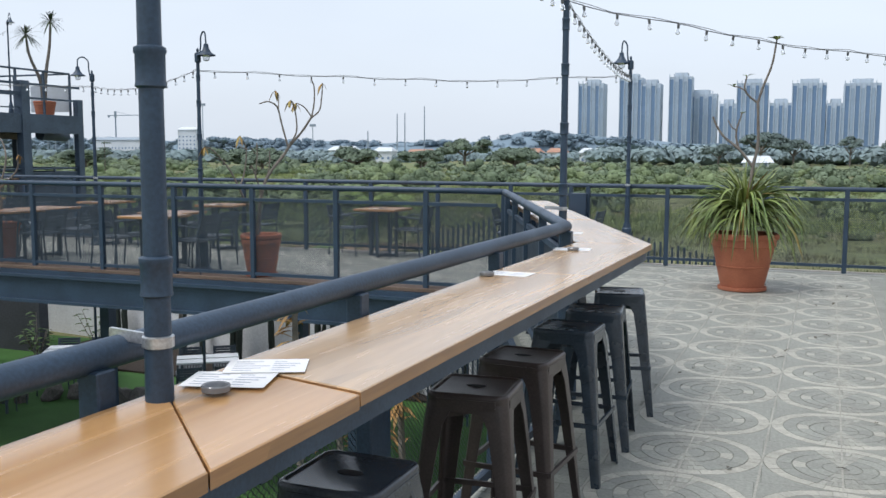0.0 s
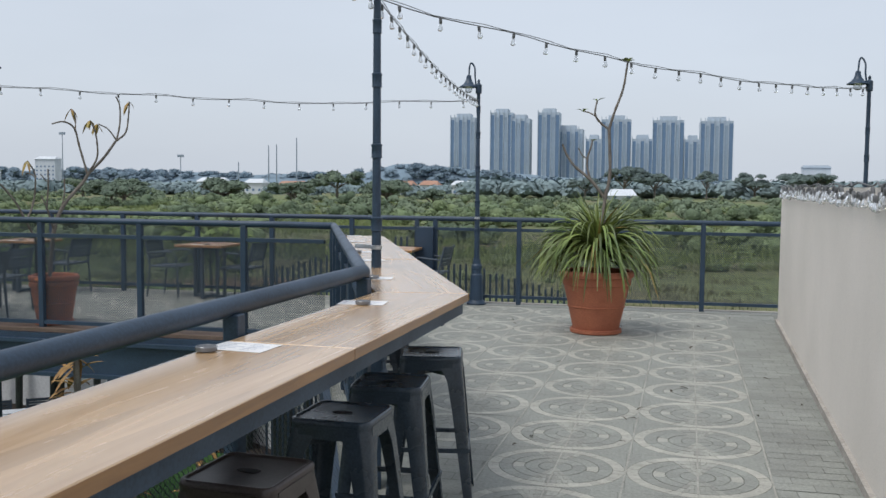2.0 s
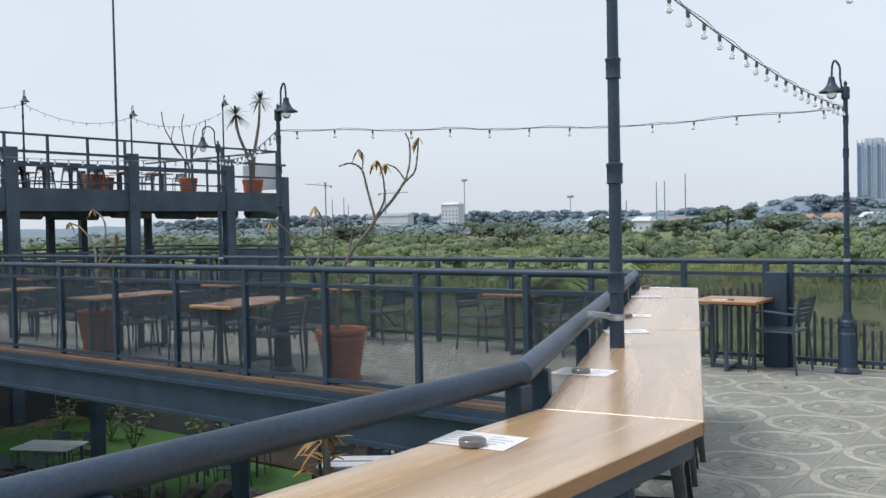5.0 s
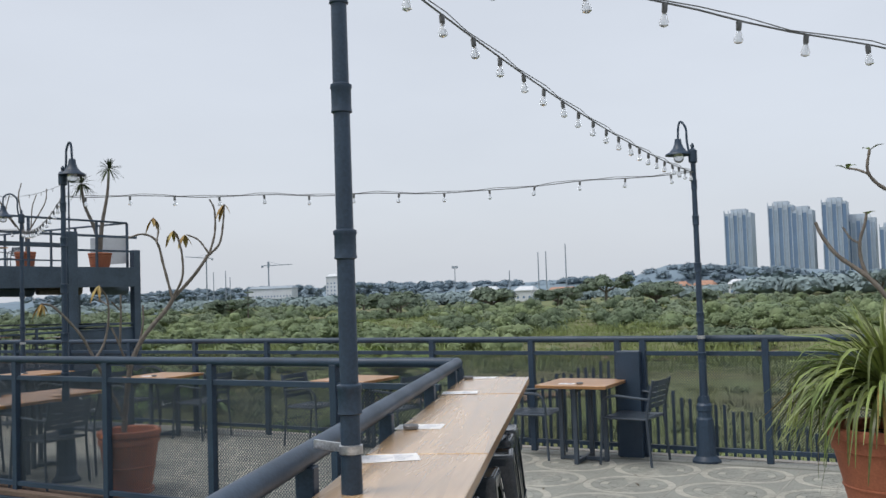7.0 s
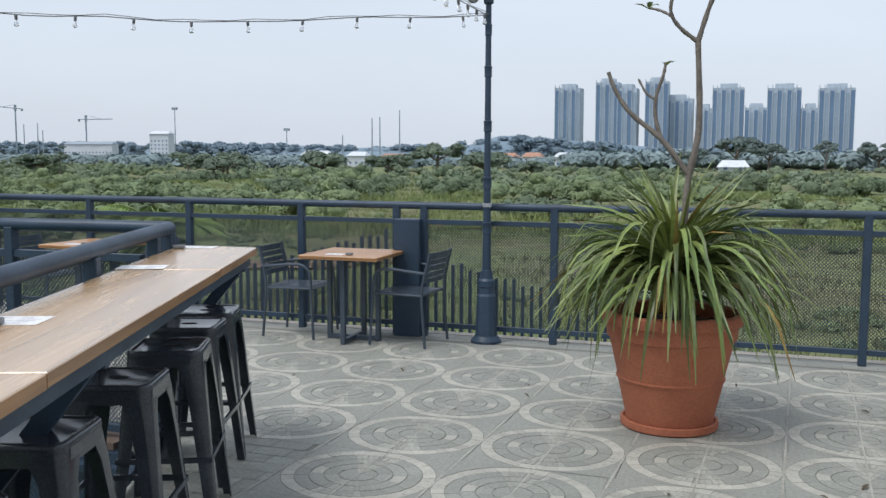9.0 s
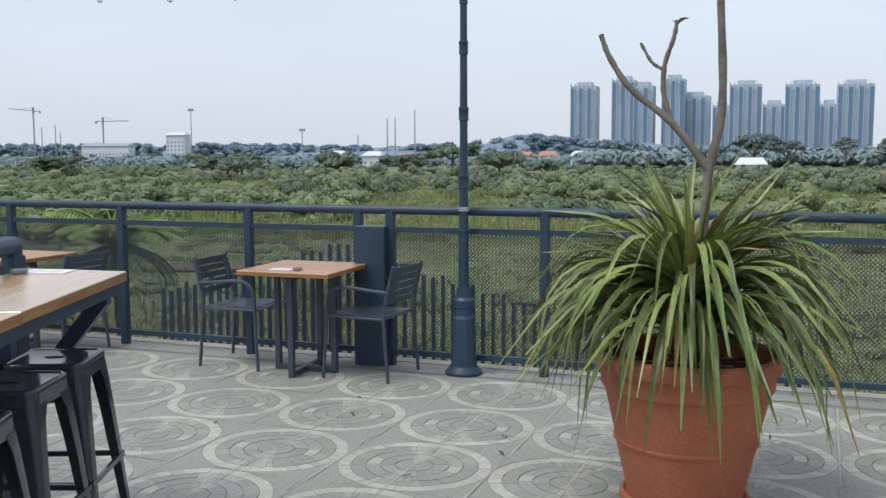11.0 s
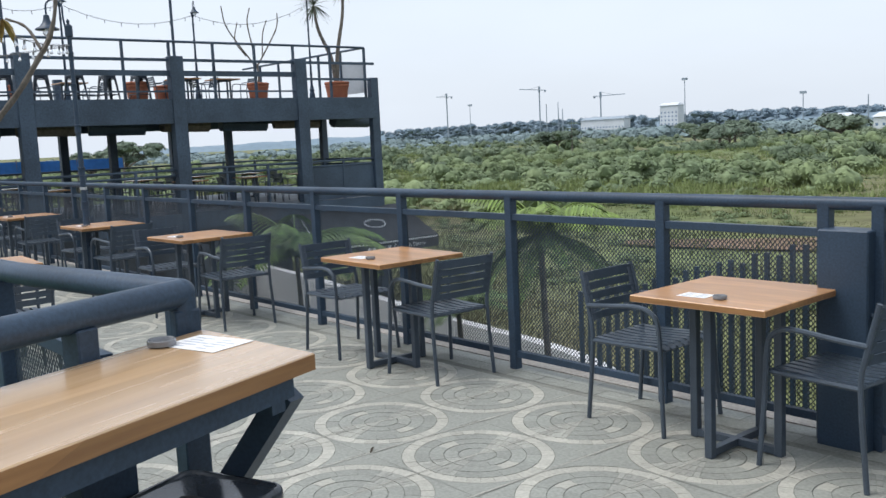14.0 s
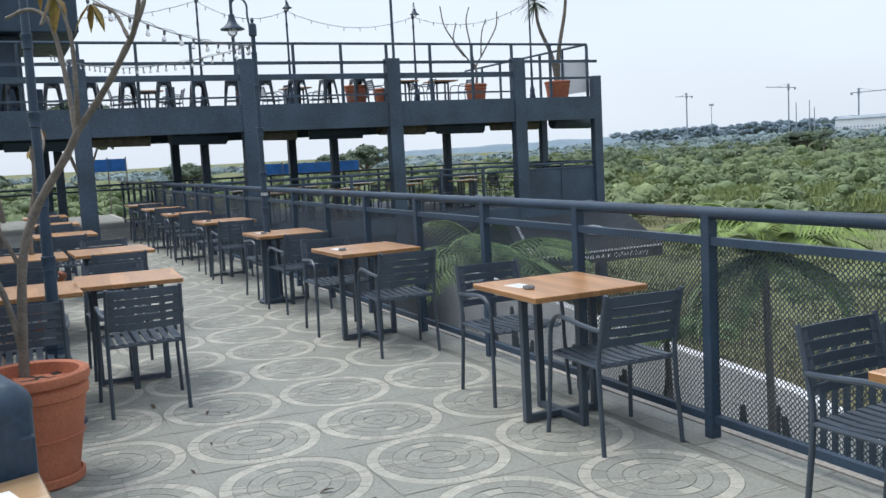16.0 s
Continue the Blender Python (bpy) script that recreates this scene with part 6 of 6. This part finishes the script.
# shaded planting bed and retaining wall at the end of the court
ret = B()
box(ret, (-20.9, 3.6, GROUND), (-15.2, 3.9, -0.5))
tagged(part("wall_court", ret, SLATE, None, smooth=0), "dark retaining wall at the end of the court", "wall", kind="structure")
SHRUB = material("court_shrub_leaves", (0.055, 0.105, 0.035), 0.55, 0, 0.2, 2, 20, second=(0.09, 0.14, 0.045), island=0.35)
random.seed(31)
for x, y in ((-18.6, 1.9), (-17.2, 2.3), (-15.9, 2.0), (-14.6, 2.9), (-13.4, 3.6), (-18.0, -0.3), (-16.4, 0.2)):
    sh = thing("shrub", (x, y, GROUND + 0.02), 0, "broad-leaved green shrub in the court planting bed", "shrub", "court shrubs")
    st = B()
    lv = B()
    for k in range(7):
        a, L = random.random() * 6.28, random.uniform(0.6, 1.15)
        tip = Vector((math.cos(a) * L * 0.45, math.sin(a) * L * 0.45, L))
        tube(st, [(0, 0, 0), tip * 0.6, tip], [0.015, 0.010, 0.006], 5)
        for i in range(7):
            b = random.random() * 6.28
            leaf_blade(lv, tip * (0.45 + 0.09 * i), (math.cos(b), math.sin(b), 0.25), random.uniform(0.16, 0.30), random.uniform(0.03, 0.06))
    part("stems", st, BARK, sh)
    tagged(part("leaves", lv, SHRUB, sh, "broad green leaves"), kind="stuff")
for x, y in ((-7.3, -1.0), (-10.9, 0.6)):
    gp = thing("garden_pole", (x, y, GROUND), 0, "slim dark garden light pole on the turf", "pole", "garden poles")
    part("pole", tube(B(), [(0, 0, 0), (0, 0, 2.5)], 0.025, 8), STEEL, gp)
    part("lamp_head", lathe(B(), [(0.03, 2.5), (0.10, 2.52), (0.10, 2.56), (0.02, 2.62)], 12), STEEL, gp)


# ---- paving ----
PXT, PYT, PY_TOP = 0.79, 0.727, -0.585


def arc_block(bm, r0, r1, a0, a1, top, mi, gap=0.0016):
    n = max(1, int((a1 - a0) * r1 / 0.05))
    ga0, ga1 = a0 + gap / 2 / max(r1, 0.05), a1 - gap / 2 / max(r1, 0.05)
    ang = [ga0 + (ga1 - ga0) * k / n for k in range(n + 1)]
    kx, ky = PXT / 0.773, PYT / 0.773
    pts = [((r1 - gap / 2) * math.cos(a), (r1 - gap / 2) * math.sin(a)) for a in ang] + [((r0 + gap / 2) * math.cos(a), (r0 + gap / 2) * math.sin(a)) for a in ang[::-1]]
    up = [bm.verts.new((x * kx, y * ky, top)) for x, y in pts]
    lo = [bm.verts.new((x * kx, y * ky, -0.0045)) for x, y in pts]
    f = bm.faces.new(up)
    f.material_index = mi
    m = len(pts)
    for i in range(m):
        bm.faces.new((lo[i], lo[(i + 1) % m], up[(i + 1) % m], up[i])).material_index = mi


def tile_mesh(seed):
    g = random.Random(seed)
    bm = B()
    tz = lambda: g.uniform(-0.0016, 0.0)
    n = 34
    for k in range(n):
        arc_block(bm, 0.318, 0.382, 2 * math.pi * k / n, 2 * math.pi * (k + 1) / n, tz(), 1)
    rings = [(0.245, 0.316), (0.172, 0.243), (0.098, 0.170), (0.004, 0.096)]
    for ri, (r0, r1) in enumerate(rings):
        half = radians(24)
        for c in (math.pi / 2, 3 * math.pi / 2):
            m = (8, 6, 4, 2)[ri]
            for k in range(m):
                arc_block(bm, r0, r1, c - half + 2 * half * k / m, c - half + 2 * half * (k + 1) / m, tz(), 2)
        for c in (0.0, math.pi):
            w = radians(90) - half
            if ri == 1:
                cut = radians(13)
                arc_block(bm, r0, r1, c - w, c - cut, tz(), 0)
                arc_block(bm, r0 + 0.004, r1 - 0.004, c - cut, c + cut, tz(), 1)
                arc_block(bm, r0, r1, c + cut, c + w, tz(), 0)
            else:
                m = (6, 4, 3, 2)[ri]
                for k in range(m):
                    arc_block(bm, r0, r1, c - w + 2 * w * k / m, c - w + 2 * w * (k + 1) / m, tz(), 0)
    kx, ky = PXT / 0.773, PYT / 0.773
    e = 0.773 / 2 - 0.0015
    for q in range(4):
        a0 = q * math.pi / 2
        ang = [a0 + math.pi / 2 * k / 12 for k in range(13)]
        ang[0] += 0.008
        ang[-1] -= 0.008
        c, s = math.cos(a0), math.sin(a0)
        corner = [(e, 0.384 * math.sin(0.03)), (e, e), (0.384 * math.sin(0.03), e)]
        corner = [(x * c - y * s, x * s + y * c) for x, y in corner]
        pts = corner + [(0.3838 * math.cos(a), 0.3838 * math.sin(a)) for a in ang[::-1]]
        z = tz()
        up = [bm.verts.new((x * kx, y * ky, z)) for x, y in pts]
        bm.faces.new(up).material_index = 0
    me = mesh_of(bm, [PAVE_GREY, PAVE_LIGHT, PAVE_FAN], "paving_tile")
    return me


PAVE_FAN = material("pale_grey_paver", (0.345, 0.345, 0.305), 0.65, 0, 0.15, 2.5, 60, 0.3, second=(0.25, 0.255, 0.228), island=0.14)
TILES = [tile_mesh(s) for s in (1, 2, 3)]


def wall_x(y):
    return 3.22 + (y + 0.88) * 0.0614


def left_x(y):
    """The floor's edge behind the counters."""
    if y > -3.15:
        return -99
    if y > bend_at(0.6).y:
        a, b = bend_at(0.6), c2(L2, 0.6)
        return a.x + (b.x - a.x) * (y - a.y) / (b.y - a.y)
    return bend_at(0.6).x + (y - bend_at(0.6).y) * 0.0445


count = 0
holes = set()
for j in range(0, 20):
    y = PY_TOP - PYT * j
    for i in range(-31, 6):
        x = -0.17 + PXT * i + 0.045 * (y + 2.0)
        if x + PXT / 2 > wall_x(y) - 0.30 or x - PXT / 2 < left_x(y - PYT / 2 if -8 < y < -3 else y) + 0.02 or (j > 3 and x < left_x(y) + 0.3):
            continue
        ob = new("paving_tile", TILES[(i * 7 + j * 3) % 3])
        ob.parent = floor
        ob.matrix_local = pose(x, y, 0, 0, 0, 180 * ((i + j) % 2))
        holes.add((i, j))
bm = B()
random.seed(3)


def brick_row(x0, x1, y, w, h, off):
    x = x0 - off
    while x < x1:
        a, b = max(x, x0), min(x + w, x1)
        if b - a > 0.03:
            z = random.uniform(-0.002, 0)
            vs = [bm.verts.new(p) for p in ((a + 0.003, y + 0.003, z), (b - 0.003, y + 0.003, z), (b - 0.003, y + h - 0.003, z), (a + 0.003, y + h - 0.003, z))]
            bm.faces.new(vs)
        x += w


for k in range(2):
    brick_row(-24.5, 3.5, -0.165 + 0.13 * k, 0.25, 0.13, 0.12 * k)
for j in range(0, 20):
    yc = PY_TOP - PYT * j
    for q in range(6):
        y = yc - PYT / 2 + PYT / 6 * q
        ys = y + PYT / 12
        right = max((i for i, jj in holes if jj == j), default=None)
        left = min((i for i, jj in holes if jj == j), default=None)
        if right is None:
            continue
        xr = -0.17 + PXT * (right + 0.5) + 0.045 * (yc + 2.0)
        brick_row(xr, wall_x(ys) - 0.01, y, 0.21, PYT / 6, 0.105 * (q % 2))
        if j > 3:
            xl = -0.17 + PXT * (left - 0.5) + 0.045 * (yc + 2.0)
            brick_row(left_x(ys) + 0.02, xl, y, 0.21, PYT / 6, 0.105 * (q % 2))
tagged(part("border_bricks", bm, PAVE_GREY, floor, "small grey border bricks", smooth=0), kind="stuff")

# pale straight joints that cross the circles
JOINT = material("pale_joint", (0.40, 0.395, 0.35), 0.8, 0, 0.2, 2.0, 40, 0.2)
bm = B()
for i in range(-42, 9):
    for j in range(0, 20):
        y0, y1 = PY_TOP - PYT * (j + 0.5), PY_TOP - PYT * (j - 0.5)
        x0, x1 = (-0.17 + PXT * i / 2 + 0.045 * (y + 2.0) for y in (y0, y1))
        yc = (y0 + y1) / 2
        if x0 > wall_x(yc) - 0.35 or x0 < left_x(yc) + 0.25 or x0 < -20:
            continue
        w = 0.0045 if i % 2 == 0 else 0.0055
        bm.faces.new([bm.verts.new(p) for p in ((x0 - w, y0, 0.0012), (x0 + w, y0, 0.0012), (x1 + w, y1, 0.0012), (x1 - w, y1, 0.0012))])
tagged(part("joint_lines", bm, JOINT, floor, "pale straight grout joints", smooth=0), kind="stuff")
